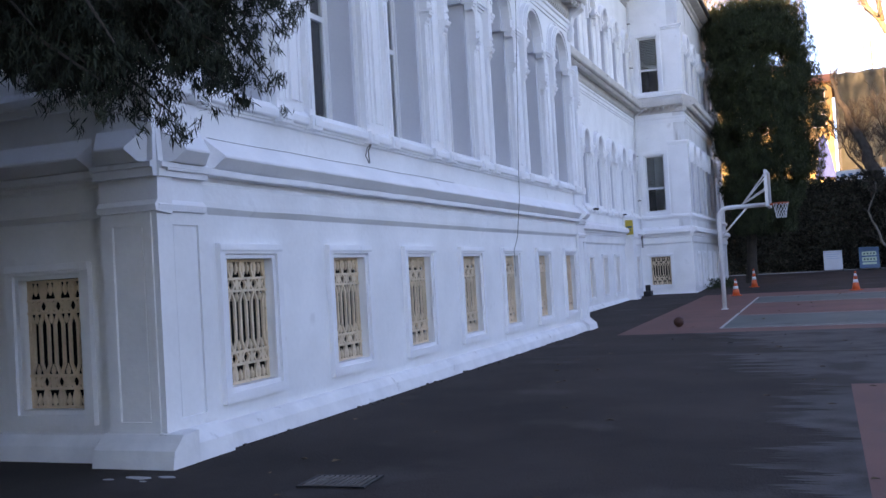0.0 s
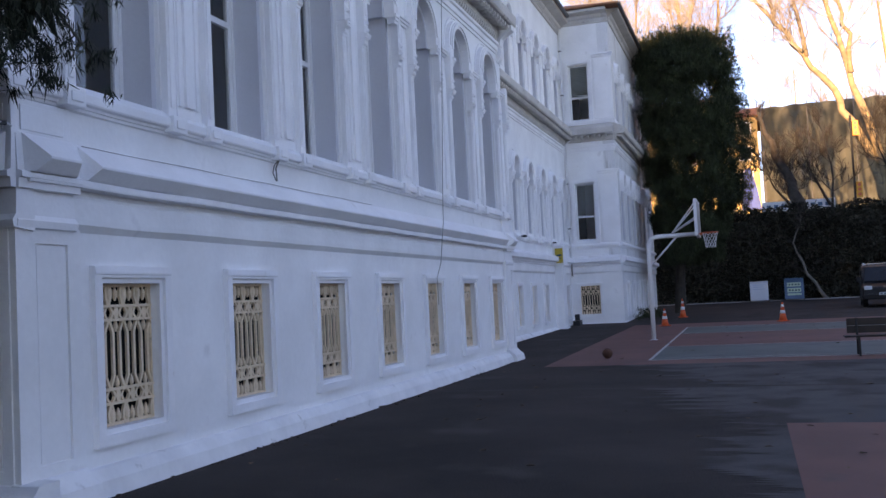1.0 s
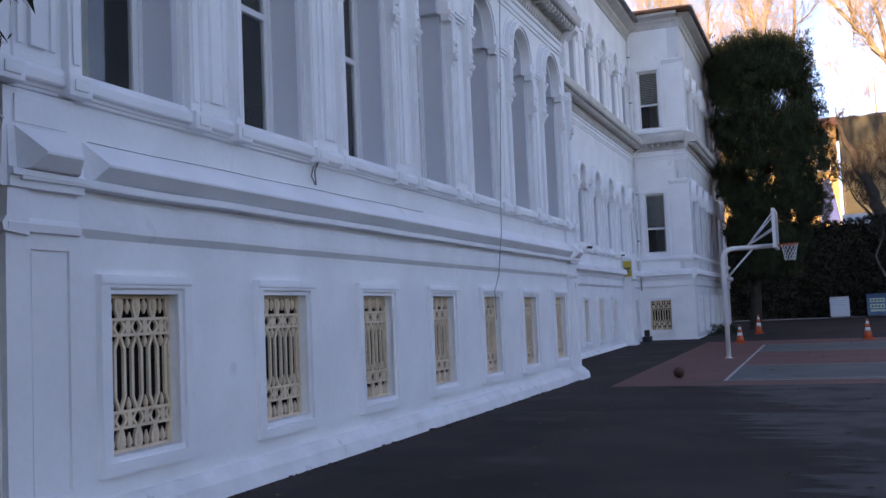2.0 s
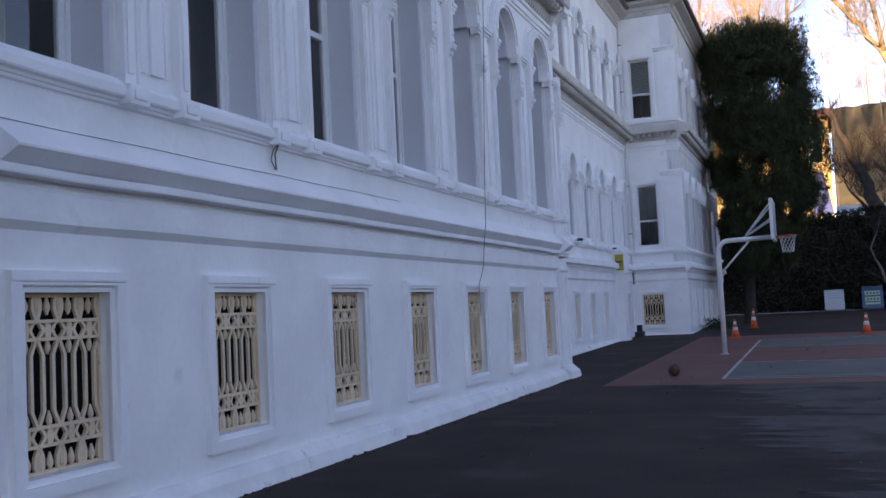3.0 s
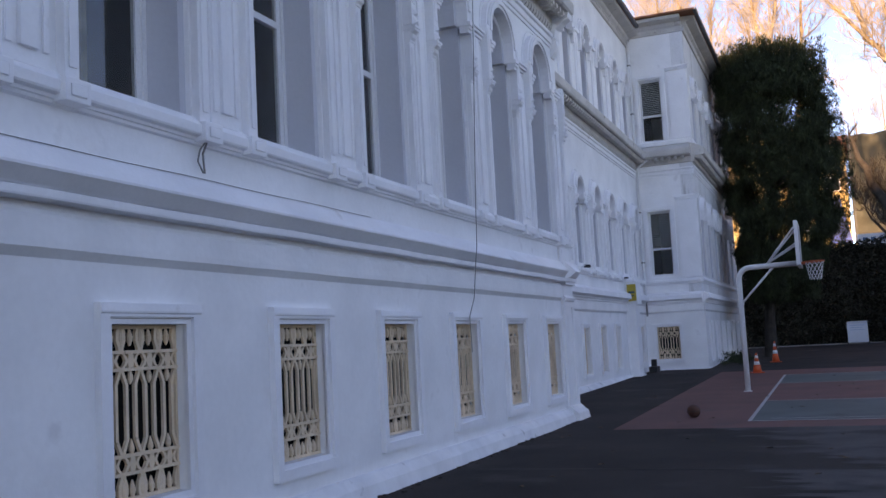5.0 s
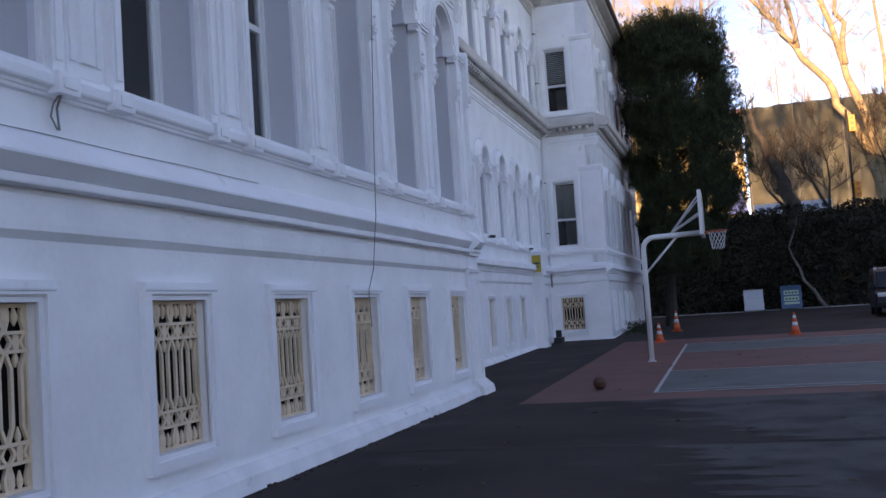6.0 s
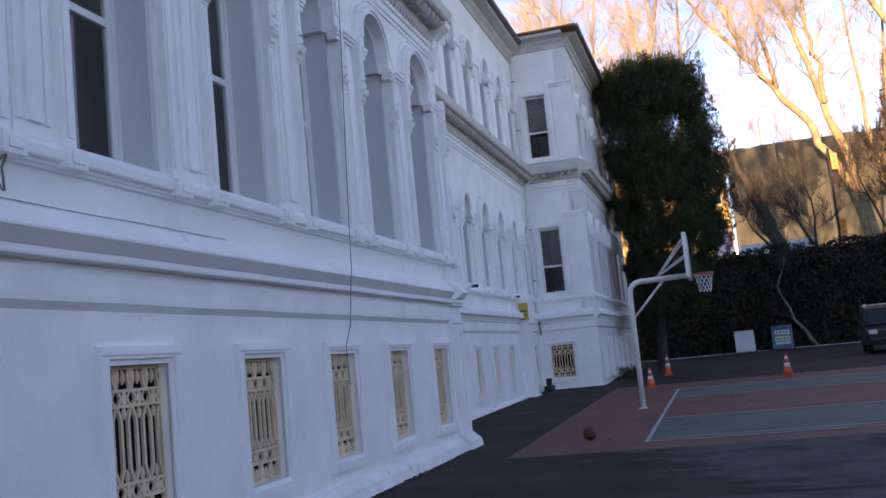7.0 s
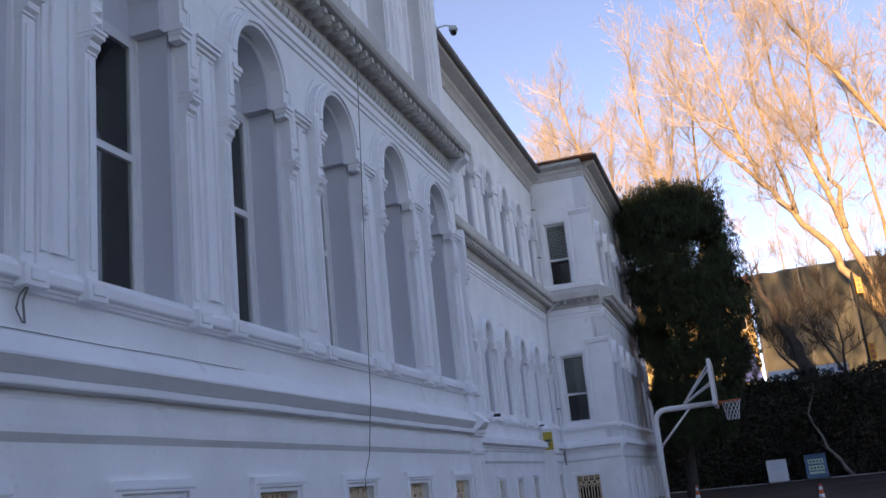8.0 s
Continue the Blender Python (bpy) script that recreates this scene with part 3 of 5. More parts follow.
# corner pilasters of the cellar floor
for y in (-0.078, LEN1 - 0.74):
    add("corner_pilaster", "corner_pilaster", lambda: boxes((0, 0.038, 0, 0.816, 0.28, 2.50), (0.038, 0.064, 0, 0.238, 0.28, 2.50), (0.038, 0.064, 0.648, 0.816, 0.28, 2.50), (0.038, 0.064, 0.238, 0.648, 2.36, 2.50), (0.038, 0.064, 0.238, 0.648, 0.28, 0.46), (0.036, 0.050, 0.262, 0.624, 0.484, 2.336)), PLASTER, near_wall, 0, y)
    add("corner_ring", "pilaster_ring", lambda: run([(0, 2.46), (0.10, 2.49), (0.11, 2.55), (0.07, 2.60), (0.06, 2.83), (0, 2.83)], -0.01, 0.75), TRIM, near_wall, 0, y)
    add("corner_foot", "pilaster_foot", lambda: run([(0, 0.36), (0.09, 0.35), (0.16, 0.28), (0.24, 0.22), (0.28, 0.02), (0.29, -0.08), (0, -0.08)], -0.05, 0.80), PLINTH, near_wall, 0, y)
    add("corner_break", "cornice_break", lambda: run([(0, 2.82), (0.13, 2.82), (0.135, 2.90), (0.17, 2.905), (0.17, 2.95), (0.125, 2.97), (0.11, 3.28), (0, 3.30)], -0.02, 0.76), TRIM, near_wall, 0, y)
    add("corner_ridge", "cornice_ridge", lambda: hipped(0.05, 0.69, 0.11), TRIM, near_wall, 0, y)
    add("corner_die", "pedestal_die", lambda: boxes((0, 0.05, 0.0, 0.74, 3.27, 3.60), (0.05, 0.065, 0.10, 0.64, 3.33, 3.55), bevel=0.006), TRIM, near_wall, 0, y)

# the end wall of the near wing
SOUTH1 = pose(-9.0, 0.12, 0, 0, 0, -90)
end_wall = wall_body("wall_2", SOUTH1, 8.98, [(7.12, 7.92, 0.55, 1.90), (4.6, 5.3, 0.70, 1.90), (6.9, 8.1, 3.8, 7.0), (4.0, 5.2, 3.8, 7.0)], 14.3, PLASTER, "white plaster end wall with a barred cellar window")
courses(end_wall, 8.98, hip=(0.5, 8.30))
basement_window(end_wall, SOUTH1, 7.52, 0.80, 0.55, 1.90, 0.15)
basement_window(end_wall, SOUTH1, 4.95, 0.70, 0.70, 1.90, 0.17)
for c in (7.5, 4.6):
    sash_window(SOUTH1 @ pose(-0.3, c, 3.8), 1.2, 3.8, 7.0)
    add("end_surround", "window_surround", lambda: frame_mesh(1.2, 3.2, 0.2, 0.08), TRIM, end_wall, 0, c - 0.6, 3.8)
part("corner_pilaster", boxes((0, 0.185, 8.40, 8.998, 0.28, 2.50), (0.185, 0.212, 8.40, 8.53, 0.28, 2.50), (0.185, 0.212, 8.90, 8.998, 0.28, 2.50), (0.185, 0.212, 8.53, 8.90, 2.36, 2.50), (0.185, 0.212, 8.53, 8.90, 0.28, 0.46), (0.183, 0.197, 8.555, 8.875, 0.484, 2.336)), PLASTER, end_wall)
part("pilaster_ring", run([(0, 2.46), (0.25, 2.49), (0.26, 2.55), (0.22, 2.60), (0.21, 2.83), (0, 2.83)], 8.39, 9.10), TRIM, end_wall)
part("pilaster_foot", run([(0, 0.36), (0.24, 0.35), (0.31, 0.28), (0.38, 0.22), (0.42, 0.02), (0.43, -0.08), (0, -0.08)], 8.33, 9.28), PLINTH, end_wall)
part("cornice_break", run([(0, 2.82), (0.28, 2.82), (0.285, 2.90), (0.32, 2.905), (0.32, 2.95), (0.275, 2.97), (0.26, 3.28), (0, 3.30)], 8.38, 9.107), TRIM, end_wall)
part("cornice_ridge", hipped(8.44, 9.05, 0.26), TRIM, end_wall)
part("pedestal_die", boxes((0, 0.17, 8.42, 8.997, 3.27, 3.60), (0.17, 0.182, 8.50, 8.95, 3.33, 3.55), bevel=0.006), TRIM, end_wall)
part("pilaster", boxes((0, 0.16, 8.35, 8.997, 3.82, 8.36), (0.16, 0.19, 8.5, 8.9, 4.0, 7.6), bevel=0.01), TRIM, end_wall)

# the set-back middle
SET = -1.75
MID = pose(SET, 17.5, 0)
LEN2 = 18.55
centres2 = [17.4 - 2.25 * k for k in range(8)]
holes = [(c - 0.34, c + 0.34, 0.62, 2.0) for c in centres2] + [(c - 0.46, c + 0.46, 3.95, 6.75) for c in centres2] + [(c - 0.46, c + 0.46, 9.33, 12.1) for c in centres2]
mid_wall = wall_body("wall_3", MID, LEN2, holes, 13.88, PLASTER, "white plaster wall of the set-back middle range")
courses(mid_wall, LEN2, -0.01, -0.01, drop=0.44)
bead_row(mid_wall, LEN2, 13.42, 0.22)
bead_row(mid_wall, LEN2)
modillions(mid_wall, LEN2)
for c in centres2:
    basement_window(mid_wall, MID, c, 0.68, 0.62, 2.0, 0.13)
    arched_bay(mid_wall, MID, c, 0.92, 3.95, 5.95, 6.15, 6.75, 0.07, "mid_bay", deep=0.40)
    arched_bay(mid_wall, MID, c, 0.92, 9.33, 11.3, 11.5, 12.1, 0.07, "mid_bay_up", deep=0.40)
for k in range(8):
    c = 17.4 - 1.125 - 2.25 * k
    if c > 0.5:
        pier(mid_wall, c, 1.1, 3.80, 5.75, 5.98, 6.2, "mid_pier")
        add("mid_up_pier", "pier", lambda: boxes((0, 0.06, -0.20, 0.20, 9.33, 11.4), (0.06, 0.085, -0.10, 0.10, 9.5, 11.2), (0, 0.12, -0.26, 0.26, 11.4, 11.5), (0, 0.115, -0.53, -0.40, 10.9, 11.6), (0, 0.115, 0.40, 0.53, 10.9, 11.6), bevel=0.01), TRIM, mid_wall, 0, c)
part("pilaster", boxes((0, 0.36, 14.75, 15.45, -0.05, 2.8), (0, 0.44, 14.70, 15.50, 2.8, 3.62), (0, 0.42, 14.65, 15.55, -0.05, 0.3), bevel=0.01), PLASTER, mid_wall)

# the far wing
FAR_X, FAR_Y, LEN3 = 0.50, 36.05, 16.0
FAR = pose(FAR_X, FAR_Y, 0)
centres3 = [1.9 + 2.3 * k for k in range(6)]
holes = [(c - 0.34, c + 0.34, 0.62, 2.0) for c in centres3] + [(c - 0.5, c + 0.5, 3.95, 7.2) for c in centres3] + [(c - 0.5, c + 0.5, 9.33, 12.2) for c in centres3]
far_wall = wall_body("wall_4", FAR, LEN3, holes, 14.2, PLASTER_OLD, "weathered white plaster wall of the far wing")
courses(far_wall, LEN3, old=PLASTER_OLD, drop=0.1)
modillions(far_wall, LEN3)
for c in centres3:
    basement_window(far_wall, FAR, c, 0.68, 0.62, 2.0, 0.13)
    arched_bay(far_wall, FAR, c, 1.0, 3.95, 6.3, 6.55, 7.2, 0.07, "far_bay", deep=0.40)
    arched_bay(far_wall, FAR, c, 1.0, 9.33, 11.3, 11.55, 12.2, 0.07, "far_bay_up", deep=0.40)
SOUTH3 = pose(SET, FAR_Y, 0, 0, 0, -90)
W3 = FAR_X - SET
holes = [(0.40, 1.28, 0.70, 1.95), (0.38, 1.26, 3.96, 6.52), (0.38, 1.26, 9.34, 11.86)]
side_wall = wall_body("wall_5", SOUTH3, W3 - 0.503, holes, 14.2, PLASTER, "white plaster side wall of the far wing")
courses(side_wall, W3 - 0.003, drop=0.1)
bead_row(side_wall, W3, 13.75, 0.22)
modillions(side_wall, W3)
basement_window(side_wall, SOUTH3, 0.84, 0.88, 0.70, 1.95, 0.14)
for z0, z1 in ((3.96, 6.52), (9.34, 11.86)):
    sash_window(SOUTH3 @ pose(-0.20, 0.82, z0), 0.88, z0, z1, "blind", 0.42)
    part("window_surround", frame_mesh(0.88, z1 - z0, 0.17, 0.08), TRIM, side_wall).matrix_basis = pose(0, 0.38, z0)
for z0, z1 in ((3.84, 6.9), (9.33, 12.1)):
    part("corner_pilaster", boxes((0, 0.07, 1.55, W3 + 0.07, z0, z1), (0, 0.12, 1.50, W3 + 0.12, z1, z1 + 0.09), (0, 0.16, 1.46, W3 + 0.16, z1 + 0.09, z1 + 0.18), bevel=0.01), TRIM, side_wall)
part("corner_pilaster", boxes((0, 0.05, 1.42, W3 + 0.05, 0.28, 2.50), bevel=0.01), PLASTER, side_wall)

# walls that close the building, ceilings between the floors, and the roof
for name, x0, x1, y0, y1 in (("wall_6", -9.3, -9.0, 0.12, 52.0), ("wall_7", -9.0, 0.0, 51.8, 52.05)):
    w = part(name, boxes((x0, x1, y0, y1, -0.1, 14.3)), PLASTER)
    tagged(w, "plain white plaster back wall", "wall", kind="structure")
side = part("wall_8", boxes((SET - 0.5, -0.5, 17.0, 17.495, -0.1, 14.3)), PLASTER)
tagged(side, "plain white plaster return wall", "wall", kind="structure")
# Added slabs and inner wall: near-black colour paints the rooms unlit.
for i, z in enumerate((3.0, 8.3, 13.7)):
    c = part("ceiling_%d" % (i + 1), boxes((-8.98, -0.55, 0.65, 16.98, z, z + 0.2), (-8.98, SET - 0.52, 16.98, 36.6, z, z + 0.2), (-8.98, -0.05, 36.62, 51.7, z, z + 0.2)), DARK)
    tagged(c, "unseen slab coloured near-black for the unlit rooms", "ceiling", kind="structure")
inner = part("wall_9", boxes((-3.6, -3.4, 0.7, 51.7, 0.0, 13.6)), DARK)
tagged(inner, "added inner wall coloured near-black for the unlit rooms", "wall", kind="structure")


def roof_slab(x0, x1, y0, y1, z, rise):
    bm = bmesh.new()
    d = min(x1 - x0, y1 - y0) * 0.5
    lo = [bm.verts.new(p) for p in ((x0, y0, z), (x1, y0, z), (x1, y1, z), (x0, y1, z))]
    up = [bm.verts.new(p) for p in ((x0, y0, z + 0.07), (x1, y0, z + 0.07), (x1, y1, z + 0.07), (x0, y1, z + 0.07))]
    mx = (x0 + x1) / 2
    a, b = bm.verts.new((mx, y0 + d, z + rise)), bm.verts.new((mx, y1 - d, z + rise))
    bm.faces.new(lo[::-1])
    for i in range(4):
        bm.faces.new((lo[i], lo[(i + 1) % 4], up[(i + 1) % 4], up[i]))
    bm.faces.new((up[0], up[1], a))
    bm.faces.new((up[2], up[3], b))
    bm.faces.new((up[1], up[2], b, a))
    bm.faces.new((up[3], up[0], a, b))
    return bm


for i, (x1, y0, y1, rise, ze) in enumerate(((0.62, -0.5, 17.9, 1.9, 14.345), (SET + 0.62, 17.9, 35.4, 1.5, 13.905), (FAR_X + 0.62, 35.4, 52.7, 1.9, 14.245))):
    r = part("roof_%d" % (i + 1), roof_slab(-9.9, x1, y0, y1, ze, rise), TILE_ROOF)
    tagged(r, "low hipped roof of red clay tiles", "roof", kind="structure")
    g = part("gutter", run([(0, 0), (0.10, 0.0), (0.13, 0.05), (0.13, 0.11), (0.10, 0.11), (0.09, 0.04), (0, 0.04)], 0, y1 - y0 - 0.02), TIN, r, "dark tin gutter")
    g.matrix_basis = pose(x1 - 0.06, y0 + 0.01, ze - 0.045)

# ---- ground, court, terrace, what closes the yard and added light-blocking walls ----
bm = bmesh.new()
rows_y = [-400, -60, -30, 0, 15, 60, 130, 400]
grid = [[bm.verts.new((x, y, ground_height(y))) for x in (-400, -60, 0, 30, 80, 400)] for y in rows_y]
for a, b in zip(grid, grid[1:]):
    for k in range(5):
        bm.faces.new((a[k], a[k + 1], b[k + 1], b[k]))
ground = part("ground", bm, ASPHALT)
tagged(ground, "dark worn asphalt of the school yard", "ground", kind="structure")


def painted(name, x0, x1, y0, y1, lift, mat, label):
    bm = bmesh.new()
    ys = sorted({y0, y1, *(y for y in (15.0,) if y0 < y < y1)})
    for a, b in zip(ys, ys[1:]):
        za, zb = ground_height(a) + lift, ground_height(b) + lift
        bm.faces.new([bm.verts.new(p) for p in ((x0, a, za), (x1, a, za), (x1, b, zb), (x0, b, zb))])
    ob = part(name, bm, mat)
    return tagged(ob, label, "court", kind="structure")


WORN_COATING = material("worn_grey_coating", (0.068, 0.066, 0.066), 0.85, spread=0.2, size=0.7, grain=45, bump=0.5, stain=(0.027, 0.023, 0.023), stain_at=0.50, stain_size=1.1, speck=0.7, spec=0.3)


def ragged_patch(name, y0, y1, left, x1, seed, label):
    """A thin worn coating whose near edge breaks up into long ragged tongues."""
    bm = bmesh.new()
    n = int((y1 - y0) / 0.10)
    for k in range(n):
        a, b = y0 + 0.10 * k, y0 + 0.10 * (k + 1)
        x0 = left((a + b) / 2) + 0.9 * noise.noise((a * 0.9, seed, 0.0)) + 0.8 * noise.noise((a * 4.1, seed, 3.0))
        za, zb = ground_height(a) + 0.003, ground_height(b) + 0.003
        e = 0.12 * noise.noise((a * 9.0, seed, 7.0))
        pts = [(x0 - 0.2, (a + b) / 2, (za + zb) / 2), (x0 + e, a, za), (x1, a, za), (x1, b, zb), (x0 - e, b, zb)]
        bm.faces.new([bm.verts.new(p) for p in pts])
    bmesh.ops.remove_doubles(bm, verts=bm.verts, dist=1e-4)
    ob = part(name, bm, WORN_COATING)
    return tagged(ob, label, "ground", kind="structure")


ragged_patch("worn_patch", -2.5, 5.5, lambda y: 5.75, 6.18, 2.0, "worn grey-green coating breaking up on the asphalt")
ragged_patch("worn_patch", 5.5, 9.8, lambda y: 5.9 - 0.35 * (y - 5.5), 34.0, 5.0, "worn grey-green coating breaking up on the asphalt")
ragged_patch("worn_patch", 10.0, 14.9, lambda y: 5.6 - 0.45 * (y - 10.0), 34.0, 8.0, "worn grey coating breaking up before the court")
painted("asphalt_seam", 0.4, 12.0, 9.83, 9.90, 0.006, ASPHALT_PALE, "thin pale seam across the asphalt")
painted("court_surround", 1.3, 34, 14.9, 33.0, 0.004, COURT_RED, "faded red coating round the ball court")
painted("court_field", 3.55, 34, 15.95, 20.2, 0.008, COURT_GREEN, "grey-green court coating with worn patches")
painted("court_field", 3.55, 34, 26.0, 30.0, 0.008, COURT_GREEN, "grey-green court coating with worn patches")
painted("court_patch", 6.18, 9.2, -2.5, 5.5, 0.004, COURT_RED, "faded red coating patch on the asphalt")
for x0, x1, y0, y1 in ((3.53, 3.60, 15.9, 29.9), (3.60, 34, 15.9, 15.96), (3.60, 34, 29.84, 29.9), (3.9, 34, 16.3, 16.34), (3.6, 9.2, 20.2, 20.25), (3.6, 9.2, 25.95, 26.0)):
    painted("court_line", x0, x1, y0, y1, 0.012, LINE, "worn white court line")
yard_edge = part("kerb", boxes((-2, 36, 58.6, 58.85, 0.3, 0.57), bevel=0.02), KERB)
tagged(yard_edge, "pale concrete kerb below the ivy wall", "kerb", kind="structure")
back_wall = part("retaining_wall", boxes((-14, 46, 60.0, 60.6, 0.3, 6.1), (-14, 46, 59.9, 60.7, 6.1, 6.3)), STONE)
tagged(back_wall, "dark stone retaining wall overgrown with ivy", "wall", kind="structure")
terrace = part("terrace", boxes((-60, 90, 60.62, 300, 0.0, 6.12)), ASPHALT)
tagged(terrace, "raised street behind the retaining wall", "ground", kind="structure")
# Added out of view: its height sets how far up the shadow reaches.
sun_block = part("wall_10", boxes((-34, 46, -101, -100, -0.1, 50.5)), PINK)
tagged(sun_block, "unseen plain wall added to keep the low sun off the yard", "wall", kind="structure")
# Added out of view to take sky light off the building's end wall.
sky_block = part("wall_12", boxes((-20, 2.3, -6.0, -5.6, -0.1, 18.0)), STONE)
tagged(sky_block, "unseen dark wall added to cut sky light on the end wall", "wall", kind="structure")
opposite = part("wall_11", boxes((46, 47, -30, 60, -0.1, 9.0)), OCHRE)
tagged(opposite, "plain ochre wall that closes the yard", "wall", kind="structure")


# ---- things in the yard ----
def basketball_hoop():
    z = ground_height(23.3)
    hoop = thing("basketball_hoop", pose(2.97, 23.3, z), "white steel basketball post with a board, red rim and net", "basketball hoop")
    bm = bmesh.new()
    bend = [(0, 0, 0), (0, 0, 2.85)] + [(0.28 - 0.28 * math.cos(a), 0, 2.85 + 0.28 * math.sin(a)) for a in (0.4, 0.8, 1.2, 1.57)] + [(1.50, 0, 3.15)]
    tube(bm, bend, 0.068, 12)
    part("post", bm, WHITE_METAL, hoop, smooth=True)
    part("base_plate", boxes((-0.10, 0.10, -0.10, 0.10, 0, 0.02), bevel=0.004), WHITE_METAL, hoop)
    part("brace", tube(bmesh.new(), [(0.05, 0, 2.25), (0.85, 0, 3.10)], 0.03, 8), WHITE_METAL, hoop, smooth=True)
    for s in (-1, 1):
        part("stay", tube(bmesh.new(), [(0.72, 0.03 * s, 3.20), (1.42, 0.42 * s, 4.02)], 0.022, 8), WHITE_METAL, hoop, smooth=True)
        part("stay", tube(bmesh.new(), [(0.72, 0.03 * s, 3.20), (1.42, 0.30 * s, 3.62)], 0.022, 8), WHITE_METAL, hoop, smooth=True)
    part("board", boxes((1.50, 1.525, -0.86, 0.86, 3.10, 4.10)), BOARD, hoop, "grey sheet board")
    part("board_frame", boxes((1.44, 1.53, -0.90, -0.86, 3.06, 4.14), (1.44, 1.53, 0.86, 0.90, 3.06, 4.14), (1.44, 1.53, -0.86, 0.86, 3.06, 3.10), (1.44, 1.53, -0.86, 0.86, 4.10, 4.14), (1.45, 1.50, -0.03, 0.03, 3.1, 4.1)), WHITE_METAL, hoop)
    bm = bmesh.new()
    ring = [(1.53 + 0.30 + 0.23 * math.cos(2 * math.pi * k / 20), 0.23 * math.sin(2 * math.pi * k / 20), 3.16) for k in range(21)]
    tube(bm, ring, 0.018, 6, False)
    box(bm, 1.53, 1.62, -0.10, 0.10, 3.11, 3.17)
    part("rim", bm, RUST_RED, hoop, "red steel rim", True)
    bm = bmesh.new()
    for k in range(12):
        for turn in (-1, 1):
            pts = []
            for j in range(6):
                a = 2 * math.pi * (k + turn * j * 0.5) / 12
                r = 0.23 - 0.09 * (j / 5) ** 0.7
                pts.append((1.83 + r * math.cos(a), r * math.sin(a), 3.16 - 0.09 * j))
            tube(bm, pts, 0.006, 3, False)
    part("net", bm, NET, hoop, "white cord net")


basketball_hoop()

ball = part("basketball", turned(bmesh.new(), [(0.122 * math.sin(a) + 0.0005, 0.122 - 0.122 * math.cos(a)) for a in [math.pi * k / 14 for k in range(15)]], 24), BALL, None, smooth=True)
ball.matrix_world = pose(2.47, 16.85, ground_height(16.85) + 0.006)
tagged(ball, "dark brown rubber basketball lying on the court", "ball")
bm = bmesh.new()
for tilt in ((0, 0), (90, 0), (90, 90)):
    pts = [Euler((radians(tilt[0]), 0, radians(tilt[1]))).to_matrix() @ Vector((0.1225 * math.cos(a), 0.1225 * math.sin(a), 0)) + Vector((0, 0, 0.122)) for a in [2 * math.pi * k / 24 for k in range(25)]]
    tube(bm, pts, 0.003, 4, False)
part("seam", bm, RUBBER, ball)


def traffic_cone(x, y, h, tilt=0.0, label="orange traffic cone with white bands"):
    cone = thing("traffic_cone", pose(x, y, ground_height(y) + 0.004, 0, tilt, 20), label, "traffic cone", "cones on the court")
    part("foot", boxes((-0.19, 0.19, -0.19, 0.19, 0, 0.035), bevel=0.012), ORANGE, cone)
    def r(f):
        return 0.145 * (1 - f) + 0.028 * f
    cuts = [0.0, 0.38, 0.56, 0.74, 0.88, 1.0]
    for k, (a, b) in enumerate(zip(cuts, cuts[1:])):
        bm = turned(bmesh.new(), [(r(a), 0.035 + a * (h - 0.035)), (r(b), 0.035 + b * (h - 0.035))], 18)
        part("band" if k % 2 else "body", bm, CONE_WHITE if k % 2 else ORANGE, cone, "white reflective band" if k % 2 else "", True)


traffic_cone(6.95, 31.9, 0.72)
traffic_cone(2.62, 31.6, 0.66)
traffic_cone(2.82, 39.0, 0.85, label="large orange traffic cone with white bands")
traffic_cone(13.7, 32.5, 0.72)


def a_board(x, y, w, h, label, face, blue=False):
    z = ground_height(y) + 0.02
    sign = thing("notice_board", pose(x, y, z, 0, 0, 2), label, "sign")
    for lean, name in ((8, "front_panel"), (-8, "back_panel")):
        p = part(name, boxes((-w / 2, w / 2, -0.015, 0.015, 0.08, h), bevel=0.004), face, sign)
        p.matrix_basis = pose(0, -0.16 if lean > 0 else 0.16, 0, -lean, 0, 0)
        for s in (-1, 1):
            share_leg = part("leg", boxes((s * w / 2 - 0.02, s * w / 2 + 0.02, -0.02, 0.02, 0.0, 0.10)), DARK_IRON, sign)
            share_leg.matrix_basis = p.matrix_basis
    m = pose(0, -0.16, 0, -8, 0, 0)
    if blue:
        for k, (z0, z1) in enumerate(((0.62, 0.80), (0.36, 0.55), (0.22, 0.31))):
            q = part("notice", boxes((-w * 0.36, w * 0.36, -0.021, -0.016, z0 * h, z1 * h)), SIGN_GREEN, sign, "pale green printed notice")
            q.matrix_basis = m
            for j in range(4 if k < 2 else 0):
                part("print", boxes((w * (-0.28 + 0.16 * j), w * (-0.28 + 0.16 * j) + w * 0.09, -0.0235, -0.0215, (z0 + 0.05) * h, (z1 - 0.06) * h)), SIGN_TEXT, q)
    else:
        ink = material("faded_print", (0.35, 0.45, 0.55), 0.6, bump=0.0)
        for j in range(3):
            part("print", boxes((-w * 0.34, w * (0.34 - 0.09 * (j % 2)), -0.019, -0.0155, h * (0.80 - 0.10 * j), h * (0.83 - 0.10 * j))), ink, sign, "faded blue line of print").matrix_basis = m


a_board(6.35, 58.0, 1.10, 1.30, "white folding notice board below the ivy wall", SIGN_WHITE)
a_board(8.45, 58.1, 1.15, 1.40, "blue folding notice board with green notices", SIGN_BLUE, True)


